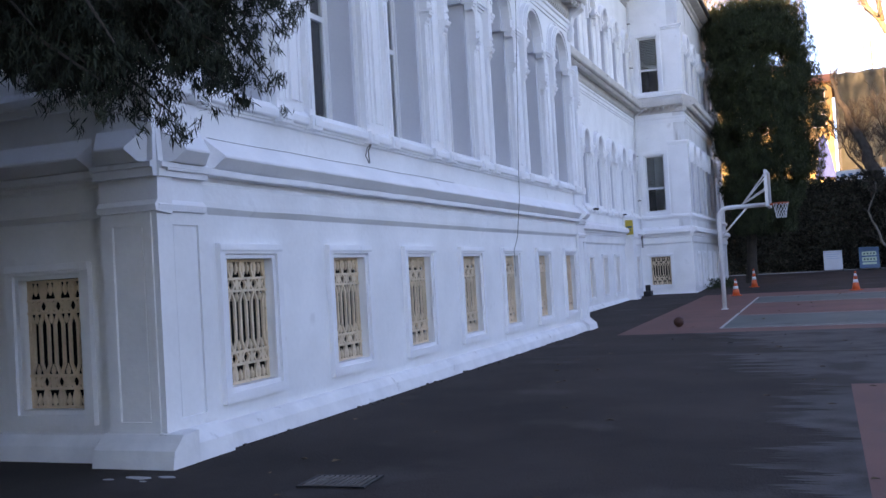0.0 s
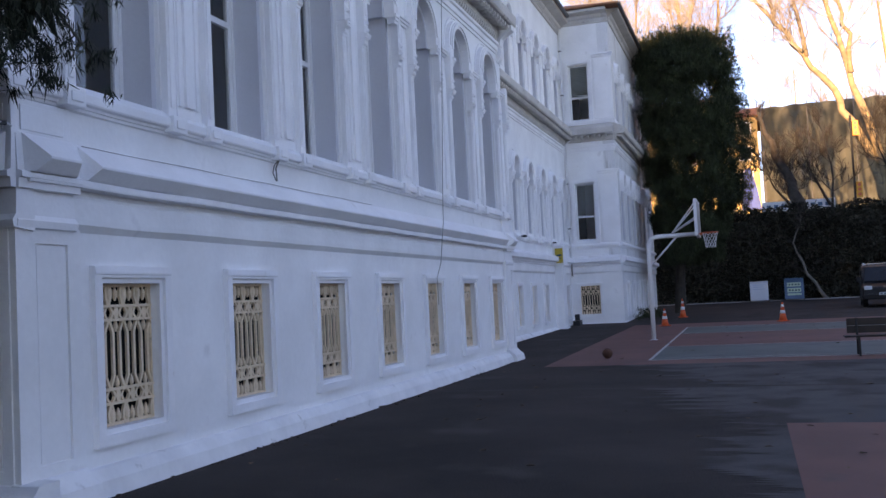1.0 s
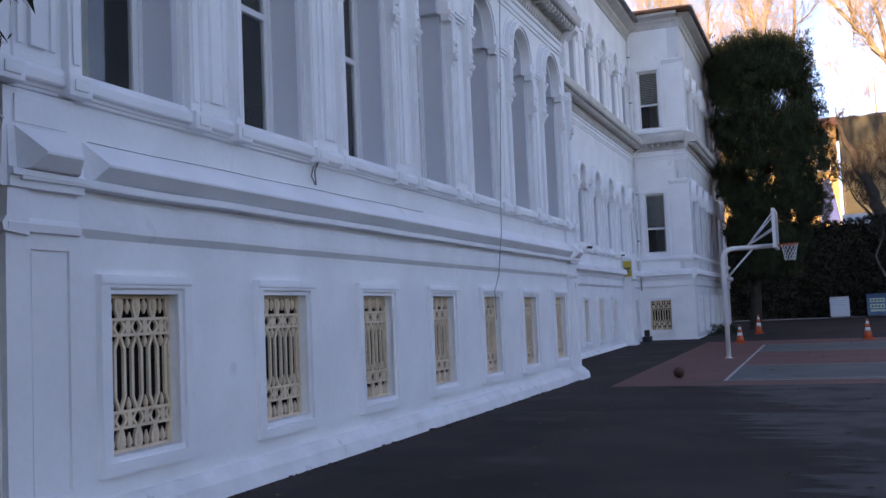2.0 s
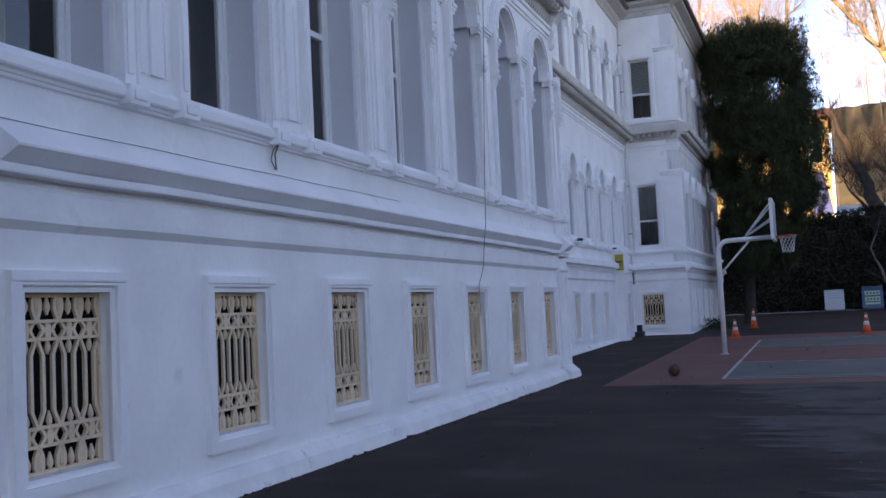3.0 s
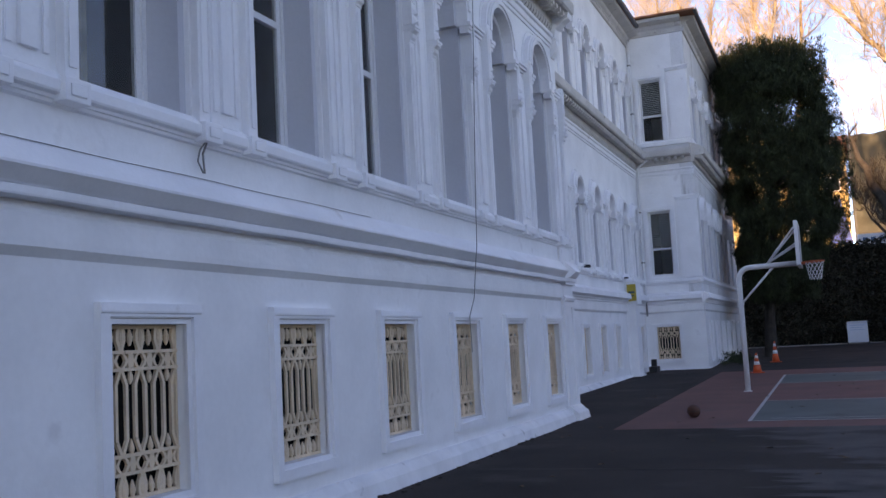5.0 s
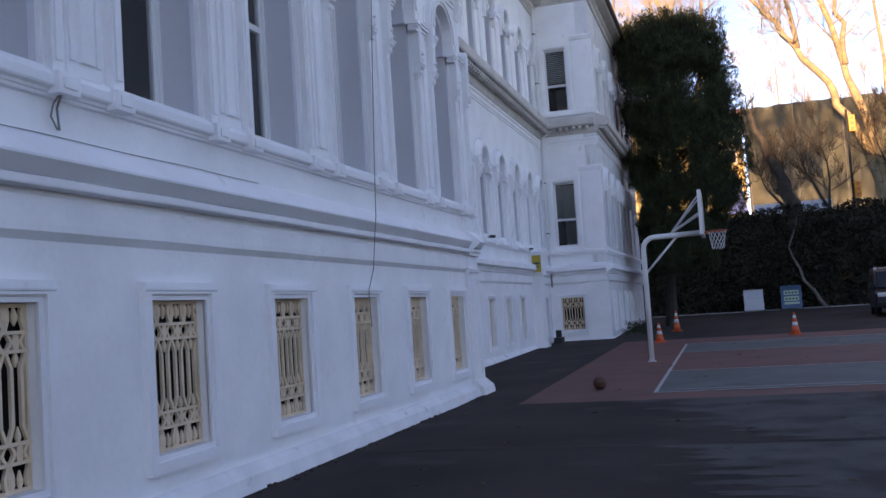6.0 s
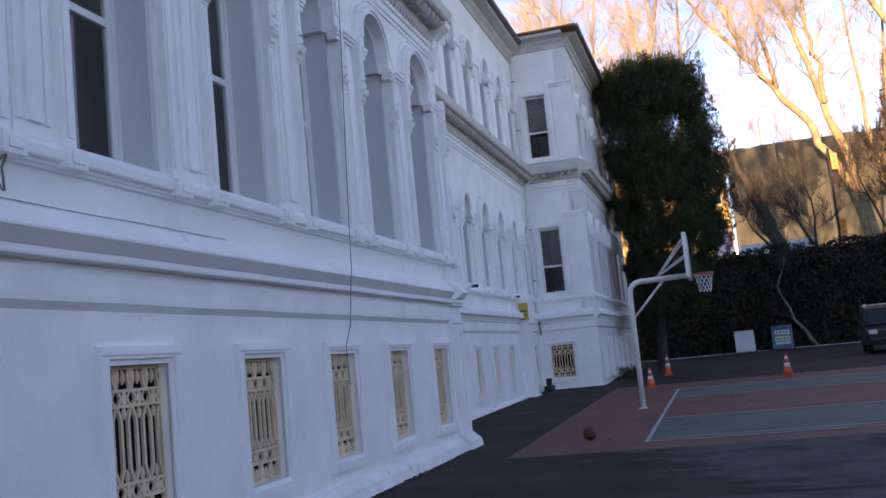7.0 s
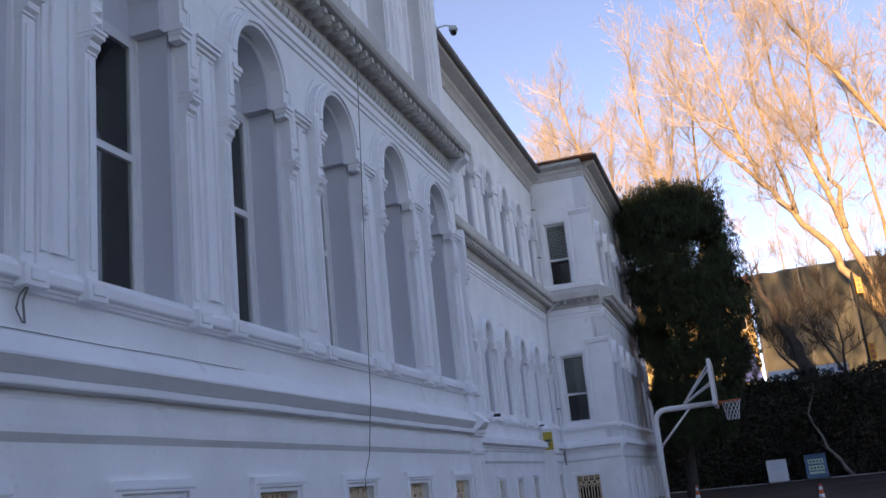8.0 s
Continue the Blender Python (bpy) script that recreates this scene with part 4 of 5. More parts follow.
def bench(x, y):
    b = thing("bench", pose(x, y, ground_height(y) + 0.004), "dark wooden bench with a plank back and iron legs", "bench")
    for k in range(2):
        part("back_plank", boxes((0, 1.75, 0.30, 0.335, 0.47 + 0.165 * k, 0.625 + 0.165 * k), bevel=0.006), BENCH_WOOD, b)
    for k in range(3):
        part("seat_plank", boxes((-0.08, 1.83, -0.15 + 0.14 * k, -0.02 + 0.14 * k, 0.40, 0.435), bevel=0.006), BENCH_WOOD, b)
    for s in (0.20, 1.55):
        part("leg", tube(bmesh.new(), [(s, -0.10, 0.40), (s, -0.16, 0.0)], 0.025, 6), DARK_IRON, b)
        part("leg", tube(bmesh.new(), [(s, 0.33, 0.80), (s, 0.22, 0.38), (s, 0.30, 0.0)], 0.025, 6), DARK_IRON, b)
        part("bearer", boxes((s - 0.02, s + 0.02, -0.14, 0.30, 0.36, 0.40)), DARK_IRON, b)


bench(7.80, 15.75)


def van(x, y):
    v = thing("van", pose(x, y, ground_height(y), 0, 0, -4), "black parked van with a roof rack", "van")
    prof = [(-2.3, 0.35), (-2.36, 0.55), (-2.30, 0.92), (-1.75, 1.10), (-1.05, 1.86), (-0.8, 1.95), (2.2, 1.97), (2.38, 1.70), (2.42, 0.55), (2.35, 0.35)]
    bm = bmesh.new()
    rings = []
    for xs, sq in ((-0.94, 0.90), (-0.86, 0.985), (0.0, 1.0), (0.86, 0.985), (0.94, 0.90)):
        rings.append([bm.verts.new((xs * (1.0 if z < 1.15 else 1.0 - 0.10 * (z - 1.15)), yy * sq, 0.35 + (z - 0.35) * (0.985 if abs(xs) > 0.9 else 1.0))) for yy, z in prof])
    for a, b in zip(rings, rings[1:]):
        for k in range(len(prof)):
            bm.faces.new((a[k], a[(k + 1) % len(prof)], b[(k + 1) % len(prof)], b[k]))
    bm.faces.new(rings[0])
    bm.faces.new(rings[-1][::-1])
    part("body", bm, BLACK_PAINT, v)
    ws = bmesh.new()
    quad = [(-0.80, -1.70, 1.165), (0.80, -1.70, 1.165), (0.72, -1.115, 1.80), (-0.72, -1.115, 1.80)]
    lo = [ws.verts.new((a, b - 0.015, c + 0.015)) for a, b, c in quad]
    hi = [ws.verts.new((a, b - 0.03, c + 0.03)) for a, b, c in quad]
    ws.faces.new(hi)
    ws.faces.new(lo[::-1])
    for k in range(4):
        ws.faces.new((lo[k], lo[(k + 1) % 4], hi[(k + 1) % 4], hi[k]))
    part("windscreen", ws, CAR_GLASS, v, "dark windscreen")
    for s in (-1, 1):
        part("headlight", boxes((s * 0.70 - 0.17, s * 0.70 + 0.17, -2.36, -2.24, 0.80, 0.98), bevel=0.03), LAMP_GLASS, v, "clear headlight")
        mir = part("mirror", boxes((s * 1.06 - 0.09, s * 1.06 + 0.09, -1.42, -1.30, 1.15, 1.42), bevel=0.02), BLACK_PAINT, v)
        part("side_window", boxes((s * 0.925 - 0.012, s * 0.925 + 0.012, -1.1, -0.2, 1.22, 1.70)), CAR_GLASS, v)
        for yy in (-1.45, 1.45):
            w = part("wheel", turned(bmesh.new(), [(0.20, -0.11), (0.31, -0.11), (0.335, -0.07), (0.335, 0.07), (0.31, 0.11), (0.20, 0.11)], 22), RUBBER, v, smooth=False)
            w.matrix_basis = pose(s * 0.83, yy, 0.335, 0, 90, 0)
            part("rim", turned(bmesh.new(), [(0.06, -0.115), (0.20, -0.10), (0.20, 0.10), (0.06, 0.115)], 16), CHROME, w)
        part("rack_bar", boxes((s * 0.72 - 0.02, s * 0.72 + 0.02, -0.7, 1.9, 2.04, 2.08)), CHROME, v)
    for yy in (-0.6, 0.6, 1.7):
        part("rack_bar", boxes((-0.80, 0.80, yy - 0.025, yy + 0.025, 2.0, 2.04)), CHROME, v)
    for s in (-1, 1):
        part("rack_foot", boxes((s * 0.76 - 0.06, s * 0.76 + 0.06, -0.68, -0.52, 1.94, 2.06), bevel=0.015), SIGN_WHITE, v)
    part("grille", boxes((-0.42, 0.42, -2.36, -2.29, 0.72, 0.88), bevel=0.01), RUBBER, v)
    part("badge", turned(bmesh.new(), [(0.055, -0.01), (0.055, 0.01)], 14), CHROME, v).matrix_basis = pose(0, -2.36, 0.92, 90, 0, 0)
    part("bumper", boxes((-0.92, 0.92, -2.42, -2.30, 0.36, 0.60), bevel=0.03), BLACK_PAINT, v)
    pl = part("number_plate", boxes((-0.26, 0.26, -2.44, -2.425, 0.55, 0.66)), SIGN_WHITE, v, "white plate with dark bars")
    part("print", boxes((-0.21, -0.10, -2.446, -2.441, 0.575, 0.635), (-0.06, 0.04, -2.446, -2.441, 0.575, 0.635), (0.08, 0.20, -2.446, -2.441, 0.575, 0.635)), SIGN_TEXT, pl)


van(11.85, 43.8)

# small fixtures on and by the building
cable = part("cable", tube(bmesh.new(), [(0.53, 11.05, 8.62), (0.42, 11.07, 6.2), (0.32, 11.06, 3.9), (0.30, 11.05, 3.15), (0.27, 11.06, 2.95), (0.20, 11.09, 2.4), (0.10, 11.12, 2.12), (0.09, 11.18, 1.6)], 0.006, 5), CABLE)
tagged(cable, "thin grey cable hanging down the white wall", "cable")
wire = part("wire_end", tube(tube(bmesh.new(), [(0.13, 4.66, 3.66), (0.05, 4.64, 3.56), (0.03, 4.63, 3.46), (0.05, 4.68, 3.355)], 0.008, 5), [(0.13, 4.66, 3.66), (0.05, 4.68, 3.53), (0.05, 4.70, 3.355)], 0.010, 5), CABLE)
tagged(wire, "loose cable ends poking out below the sill", "cable")
crack = part("flashing_strip", tube(bmesh.new(), [(0.062, y, 3.282 + 0.0025 * y + 0.004 * math.sin(y * 3.1)) for y in [0.8 + 0.4 * k for k in range(19)]], 0.004, 4), CABLE)
tagged(crack, "thin dark flashing edge along the cornice top", "flashing")


def downpipe(x, y, z0, z1):
    p = thing("downpipe", pose(x, y, 0), "white painted rainwater downpipe on the wall", "pipe", "downpipes")
    part("pipe", tube(bmesh.new(), [(0.0, 0, z1), (0.0, 0, 8.9), (0.45, 0, 8.8), (0.45, 0, 8.6), (0.02, 0, 8.3), (0.0, 0, z0 + 1.0), (0.0, 0, z0)], 0.05, 8), PVC, p, smooth=True)
    for z in (12.5, 10.5, 6.5, 4.5):
        part("clip", boxes((-0.07, 0.06, -0.065, 0.065, z, z + 0.04)), TIN, p)


downpipe(SET + 0.10, 35.86, 2.9, 13.75)
pipe = part("drain_pipe", tube(bmesh.new(), [(SET + 0.12, 35.75, 3.1), (SET + 0.14, 35.70, 2.4)], 0.035, 7), CABLE)
tagged(pipe, "dark cut-off drain pipe on the white wall", "pipe")
plate = part("warning_plate", boxes((-0.16, 0.16, -0.03, 0.0, -0.30, 0.30), bevel=0.008), YELLOW)
plate.matrix_world = pose(SET + 0.25, 32.198, 3.22)
tagged(plate, "yellow metal plate fixed to a white pilaster", "sign")
part("print", boxes((-0.11, 0.11, -0.034, -0.0305, -0.03, 0.05)), SIGN_TEXT, plate)
part("print", boxes((-0.08, 0.08, -0.034, -0.0305, -0.14, -0.09)), SIGN_TEXT, plate)


def wall_camera(m, dome=False):
    c = thing("security_camera", m, "small grey security camera on a bracket", "camera", "security cameras")
    part("bracket", tube(bmesh.new(), [(0, 0, 0), (0.25, 0.05, 0.06), (0.45, 0.10, 0.02)], 0.025, 6), SIGN_WHITE, c)
    if dome:
        part("housing", turned(bmesh.new(), [(0.03, 0.05), (0.11, 0.02), (0.13, -0.08), (0.10, -0.12)], 14, (0.47, 0.10, -0.03)), SIGN_WHITE, c, smooth=True)
        part("dome", turned(bmesh.new(), [(0.10, 0), (0.095, -0.05), (0.06, -0.10), (0.01, -0.12)], 14, (0.47, 0.10, -0.15)), CAR_GLASS, c, smooth=True)
    else:
        part("housing", boxes((0.20, 0.50, 0.0, 0.10, -0.02, 0.09), bevel=0.015), DARK_IRON, c)


wall_camera(pose(0.06, 17.35, 11.62, 0, 0, 0) @ Matrix.Scale(0.8, 4), True)
wall_camera(pose(0.32, 17.45, 3.20, 0, 0, 60) @ Matrix.Scale(0.55, 4))
wall_camera(pose(SET + 0.02, 31.7, 3.72, 0, 0, 0) @ Matrix.Scale(0.5, 4))
wall_camera(pose(0.06, -0.08, 3.34, 0, 0, -100) @ Matrix.Scale(0.35, 4))
tin_box = part("meter_box", boxes((0, 0.3, -0.35, 0.35, 0, 0.22), (0.02, 0.22, 0.08, 0.26, 0.22, 0.48), bevel=0.02), DARK_IRON)
tin_box.matrix_world = pose(SET + 0.25, 34.9, ground_height(34.9))
tagged(tin_box, "dark metal box and pump against the wall", "box")

# drain grating and fallen leaves on the asphalt
grate = thing("drain_grating", pose(2.15, -0.55, ground_height(0) + 0.004, 0, 0, 4) @ Matrix.Diagonal((0.72, 0.72, 1, 1)), "rusty iron drain grating let into the asphalt", "drain")
part("rim", boxes((-0.42, 0.42, -0.30, -0.26, 0, 0.012), (-0.42, 0.42, 0.26, 0.30, 0, 0.012), (-0.42, -0.38, -0.26, 0.26, 0, 0.012), (0.38, 0.42, -0.26, 0.26, 0, 0.012)), DARK_IRON, grate)
# Flat black plate: the darkness between the bars is its colour.
part("pit_plate", boxes((-0.38, 0.38, -0.26, 0.26, -0.003, 0.001)), RUBBER, grate, "black plate that paints the dark hollow below the bars")
for k in range(11):
    part("slat", boxes((-0.355 + 0.066 * k, -0.322 + 0.066 * k, -0.26, 0.26, 0.004, 0.014)), RUSTY_IRON, grate)
rng = random.Random(5)
verts, faces = [], []
for k in range(260):
    x, y = rng.uniform(0.5, 16), rng.uniform(-5, 30)
    if x < 0.6:
        continue
    a, s, z = rng.uniform(0, 6.28), rng.uniform(0.025, 0.06), ground_height(y) + 0.014
    n = len(verts)
    for dx, dy, dz in ((-1, 0, 0), (-0.2, 0.6, 0.25), (1, 0, 0.1), (0.1, -0.6, 0.3)):
        verts.append((x + s * (dx * math.cos(a) - dy * math.sin(a)), y + s * (dx * math.sin(a) + dy * math.cos(a)), z + s * dz))
    faces.append((n, n + 1, n + 2, n + 3))
litter = from_arrays("fallen_leaves", verts, faces, LEAF)
tagged(litter, "scattered dry leaves on the asphalt", "leaves", kind="stuff")
rng = random.Random(8)
bm = bmesh.new()
for cx, cy, s in ((0.15, -0.62, 0.12), (0.42, -0.56, 0.07), (-0.1, -0.72, 0.05), (0.3, -0.75, 0.03)):
    prism(bm, [(cx + 1.6 * s * rng.uniform(0.6, 1.1) * math.cos(6.283 * k / 11), cy + 0.6 * s * rng.uniform(0.5, 1.1) * math.sin(6.283 * k / 11)) for k in range(11)], "z", 0.051, 0.056)
spill = part("paint_spill", bm, LINE)
tagged(spill, "dried white paint splashes on the asphalt", "stain", kind="stuff")
rng = random.Random(6)
bm = bmesh.new()
for k in range(420):
    y = 0.7 + 16.6 * rng.random()
    if noise.noise((y * 1.1, 0.0, 4.0)) + 0.5 * noise.noise((y * 4.0, 2.0, 0.0)) < -0.05:
        continue
    s, x = rng.uniform(0.006, 0.02) * rng.choice((0.5, 0.8, 1.3)), 0.20 + abs(rng.gauss(0, 0.05))
    prism(bm, [(x + s * 1.3 * rng.uniform(0.6, 1.2) * math.cos(1.047 * q), y + 1.8 * s * rng.uniform(0.6, 1.2) * math.sin(1.047 * q)) for q in range(6)], "z", 0.04, 0.05 + s * rng.uniform(0.4, 1.1))
crumbs = part("plinth_crumbs", bm, DARK_BARK)
tagged(crumbs, "crumbled plaster and dirt along the wall foot", "rubble", kind="stuff")


# ---- plants ----
def blades(rng, verts, faces, p, count, length, width, droop, spread):
    """A tuft of thin leaf blades round p."""
    for _ in range(count):
        d = Vector((rng.gauss(0, spread), rng.gauss(0, spread), rng.gauss(-droop, spread))).normalized()
        side = d.cross(Vector((rng.uniform(-1, 1), rng.uniform(-1, 1), rng.uniform(-1, 1)))).normalized() * width
        q = Vector(p) + Vector((rng.gauss(0, 1), rng.gauss(0, 1), rng.gauss(0, 1))) * length * 0.3
        l = length * rng.uniform(0.6, 1.3)
        n = len(verts)
        verts.extend((tuple(q - d * l * 0.4), tuple(q + side), tuple(q + d * l * 0.6), tuple(q - side)))
        faces.append((n, n + 1, n + 2, n + 3))


def cypress():
    rng = random.Random(11)
    tree = thing("cypress_tree", pose(3.3, 45, ground_height(45)), "dense clipped dark evergreen tree beside the building", "tree")
    bm = tube(bmesh.new(), [(-1.0, 0, -0.1), (-0.9, 0.0, 2.0), (-0.5, 0.1, 5), (-0.2, 0, 9), (0, 0, 13)], [0.30, 0.24, 0.20, 0.14, 0.05], 10)
    for k in range(34):
        a, z = rng.uniform(0, 6.28), rng.uniform(2.5, 12)
        r = rng.uniform(1.2, 2.4)
        tube(bm, [(-0.5 + 0.03 * z, 0, z), (0.5 * r * math.cos(a), 0.5 * r * math.sin(a), z + 0.5), (r * math.cos(a), r * math.sin(a), z + 1.4)], [0.06, 0.04, 0.015], 5)
    part("trunk", bm, DARK_BARK, tree)
    left = [(3.0, -1.6), (5, -2.2), (8, -2.5), (12, -2.6), (13.6, -2.5), (14.1, -2.2)]
    right = [(3.0, 1.2), (4.2, 1.7), (5.5, 2.4), (8, 2.85), (10, 2.65), (12, 2.35), (13.6, 2.0), (14.1, 1.6)]

    def at(table, z):
        for (a, u), (b, w) in zip(table, table[1:]):
            if z <= b:
                return u + (w - u) * max(0.0, (z - a)) / (b - a)
        return table[-1][1]
    verts, faces = [], []
    made = 0
    while made < 21000:
        z = rng.uniform(2.6, 14.1)
        a = rng.uniform(0, 6.28)
        l, r = at(left, z), at(right, z)
        f = rng.random() ** (0.35 if z < 13.2 else 0.5)
        wob = 1.0 + 0.16 * noise.noise((math.cos(a) * 2.2, math.sin(a) * 2.2, z * 0.9))
        x = (l + r) / 2 + (r - l) / 2 * f * math.cos(a) * wob
        y = 2.5 * f * math.sin(a) * wob
        if noise.noise((x * 0.75, y * 0.75, z * 0.75 + 7)) < (-0.6 if z > 12.3 else -0.13 if z > 5 else -0.35):
            continue
        made += 1
        blades(rng, verts, faces, (x, y, z + (0.45 * rng.random() if z > 13.5 else 0)), 12, 0.27, 0.012, -0.9, 0.5)
    for k in range(700):
        blades(rng, verts, faces, (rng.uniform(-2.5, 2.5), rng.gauss(0, 1.1), rng.uniform(13.2, 14.35)), 10, 0.20, 0.014, -1.2, 0.5)
    for k in range(600):
        z = rng.uniform(5, 14.2)
        x = at(right, z) + rng.uniform(-0.1, 0.45)
        blades(rng, verts, faces, (x, rng.gauss(0, 0.8), z), 10, 0.19, 0.013, -0.7, 0.6)
    from_arrays("crown", verts, faces, CYPRESS, tree)


cypress()


def near_conifer():
    """A cedar whose drooping boughs hang into the view at the near corner of the building."""
    rng = random.Random(21)
    tree = thing("conifer_tree", pose(0.8, -4.65, 0), "dark conifer with drooping feathery boughs by the corner", "tree")
    part("trunk", tube(bmesh.new(), [(0, 0, -0.1), (0.05, 0, 2), (0, 0.05, 5), (0.05, 0, 9)], [0.24, 0.20, 0.15, 0.06], 10), DARK_BARK, tree)
    low = [(0.0, 2.95), (1.2, 2.80), (1.7, 2.64), (2.1, 2.52), (2.45, 2.32), (2.70, 2.48), (3.0, 2.72), (3.2, 2.98), (3.3, 3.2)]

    def floor_at(x):
        for (a, u), (b, w) in zip(low, low[1:]):
            if x <= b:
                return u + (w - u) * max(0.0, x - a) / (b - a)
        return 3.3
    verts, faces = [], []
    wood = bmesh.new()
    for k in range(120):
        reach = 3.22 * math.sqrt(rng.uniform(0.12, 1.0))
        y = rng.gauss(0.45, 0.30)
        z_tip = floor_at(reach) + 0.12 + abs(rng.gauss(0, 0.42))
        z_root = z_tip + rng.uniform(0.5, 1.3)
        pts = [Vector((0.0, 0.0, z_root)), Vector((reach * 0.5, y * 0.6, z_root + 0.15)), Vector((reach * 0.85, y, (z_root + z_tip) / 2)), Vector((reach, y, z_tip))]
        tube(wood, pts, [0.03, 0.02, 0.012, 0.004], 4)
        for j in range(70):
            f = 1 - (j / 70) ** 1.1
            seg = min(int(f * 3), 2)
            p = pts[seg].lerp(pts[seg + 1], f * 3 - seg)
            q = p + Vector((rng.gauss(0, 0.065), rng.gauss(0, 0.08), -abs(rng.gauss(0, 0.09))))
            if q.z < floor_at(q.x) - 0.02 or q.x > 3.28:
                continue
            blades(rng, verts, faces, q, 22, 0.058, 0.0032, 1.1, 0.6)
    # Broad upper canopy, mostly unseen, added to shade the end wall.
    for k in range(15000):
        q = (rng.uniform(-6.5, 0.6), rng.uniform(-0.9, 3.4), rng.uniform(3.75, 9.5))
        blades(rng, verts, faces, q, 6, 0.34, 0.045, 0.9, 0.6)
    part("bough", wood, DARK_BARK, tree)
    from_arrays("foliage", verts, faces, CEDAR, tree)


near_conifer()


def grow(rng, out, p, d, length, radius, level, most):
    """Branch after branch: appends (points, radii, level) to out."""
    pts, radii = [p], [radius]
    n = 4 if level < most else 3
    for k in range(n):
        d = (d + Vector((rng.gauss(0, 0.16), rng.gauss(0, 0.16), rng.gauss(0.08, 0.10)))).normalized()
        p = p + d * length / n
        pts.append(p)
        radii.append(radius * (1 - 0.62 * (k + 1) / n))
        if level < most:
            for _ in range(rng.choice((1, 2, 2)) if level else 2):
                turn = Vector((rng.gauss(0, 1), rng.gauss(0, 1), rng.gauss(0.55, 0.6))).normalized()
                grow(rng, out, p, (d * 0.9 + turn * 0.75).normalized(), length * rng.uniform(0.45, 0.68), radii[-1] * 0.55, level + 1, most)
    out.append((pts, radii, level))


def bare_tree(seed, base, limbs, label, thick=0.45, most=2, twig=4.0, bark=None, twigs=None, reach=0.3):
    """A leafless tree: limbs are lines of points above the base; side branches grow from their upper parts."""
    rng = random.Random(seed)
    tree = thing("bare_tree", pose(*base), label, "tree", "bare trees")
    wood = bmesh.new()
    out = []
    for line in limbs:
        pts = [Vector(p) - Vector(base) for p in line]
        fine = []
        for a, b in zip(pts, pts[1:]):
            for k in range(3):
                fine.append(a.lerp(b, k / 3) + Vector((rng.gauss(0, 0.03 + 0.2 * thick), rng.gauss(0, 0.03 + 0.2 * thick), 0)) * (1 if k or fine else 0))
        fine.append(pts[-1])
        n = len(fine)
        first = thick if pts[0].z < 1 else thick * max(0.3, 1 - 0.045 * pts[0].z)
        tube(wood, fine, [first * (1 - 0.84 * k / (n - 1)) * rng.uniform(0.93, 1.07) for k in range(n)], 8)
        for k in range(int(n * reach), n):
            for _ in range(3 if thick > 0.2 else 2):
                d = (fine[k] - fine[k - 1]).normalized()
                turn = Vector((rng.gauss(0, 1), rng.gauss(0, 0.8), rng.gauss(0.3, 0.6))).normalized()
                grow(rng, out, fine[k], (d * 0.7 + turn * 0.8).normalized(), twig * rng.uniform(0.6, 1.2) * (1 - 0.35 * k / n), thick * 0.22 * (1 - 0.7 * k / n) + 0.012, 0, most)
    verts, faces = [], []
    for pts, radii, level in out:
        n = len(verts)
        for i, p in enumerate(pts):
            d = (pts[min(i + 1, len(pts) - 1)] - pts[max(i - 1, 0)]).normalized()
            u = d.orthogonal().normalized()
            v = d.cross(u)
            r = max(radii[i], 0.008 + 0.00004 * base[1])
            for k in range(3):
                q = p + (u * math.cos(2.094 * k) + v * math.sin(2.094 * k)) * r
                verts.append((q.x, q.y, q.z))
        for i in range(len(pts) - 1):
            for k in range(3):
                a, b = n + 3 * i + k, n + 3 * i + (k + 1) % 3
                faces.append((a, b, b + 3, a + 3))
    part("trunk", wood, bark or BARK, tree, smooth=True)
    tagged(from_arrays("branchwork", verts, faces, twigs or TWIG, tree), kind="stuff")
    return tree


Y1 = 62.3
bare_tree(31, (14.9, Y1, 6.05), [
    [(14.9, Y1, 6.0), (14.1, Y1, 9.2), (13.0, Y1, 12.2), (11.9, Y1, 14.4), (10.2, Y1, 17.0), (8.5, Y1, 19.4), (7.8, Y1, 22.0), (7.3, Y1 - 1, 25.0), (6.4, Y1 - 1, 31.0)],
    [(14.9, Y1, 6.0), (14.5, Y1, 10.2), (13.5, Y1, 13.6), (12.8, Y1, 16.7), (11.8, Y1, 20.3), (11.0, Y1 + 1, 24.0), (10.4, Y1 + 1, 31.0)],
    [(13.1, Y1, 15.4), (13.0, Y1, 18.0), (12.5, Y1, 20.1), (12.8, Y1 - 1, 26.0), (13.5, Y1 - 1, 33.0)],
    [(8.8, Y1, 19.0), (7.0, Y1, 21.5), (5.6, Y1 + 1, 24.0), (4.4, Y1 + 1, 28.0)],
    [(10.4, Y1, 16.8), (9.9, Y1, 20.5), (9.3, Y1 + 1, 25.0), (9.4, Y1 + 1, 31.0)]],
    "tall leaning bare plane tree with sunlit bark", 0.33, 2, 4.4, reach=0.50)
bare_tree(32, (21.8, Y1 + 1, 6.05), [
    [(21.8, Y1 + 1, 6.0), (20.5, Y1 + 1, 11.0), (19.2, Y1 + 1, 15.5), (17.7, Y1 + 1, 19.6), (16.2, Y1 + 1, 22.8), (14.4, Y1, 25.8), (12.2, Y1, 29.5), (11.2, Y1, 33.0)],
    [(19.3, Y1 + 1, 15.2), (19.0, Y1 + 1, 19.0), (19.5, Y1 + 1, 26.0), (19.0, Y1 + 2, 34.0)]],
    "tall leaning bare plane tree with sunlit bark", 0.33, 2, 4.4, reach=0.50)
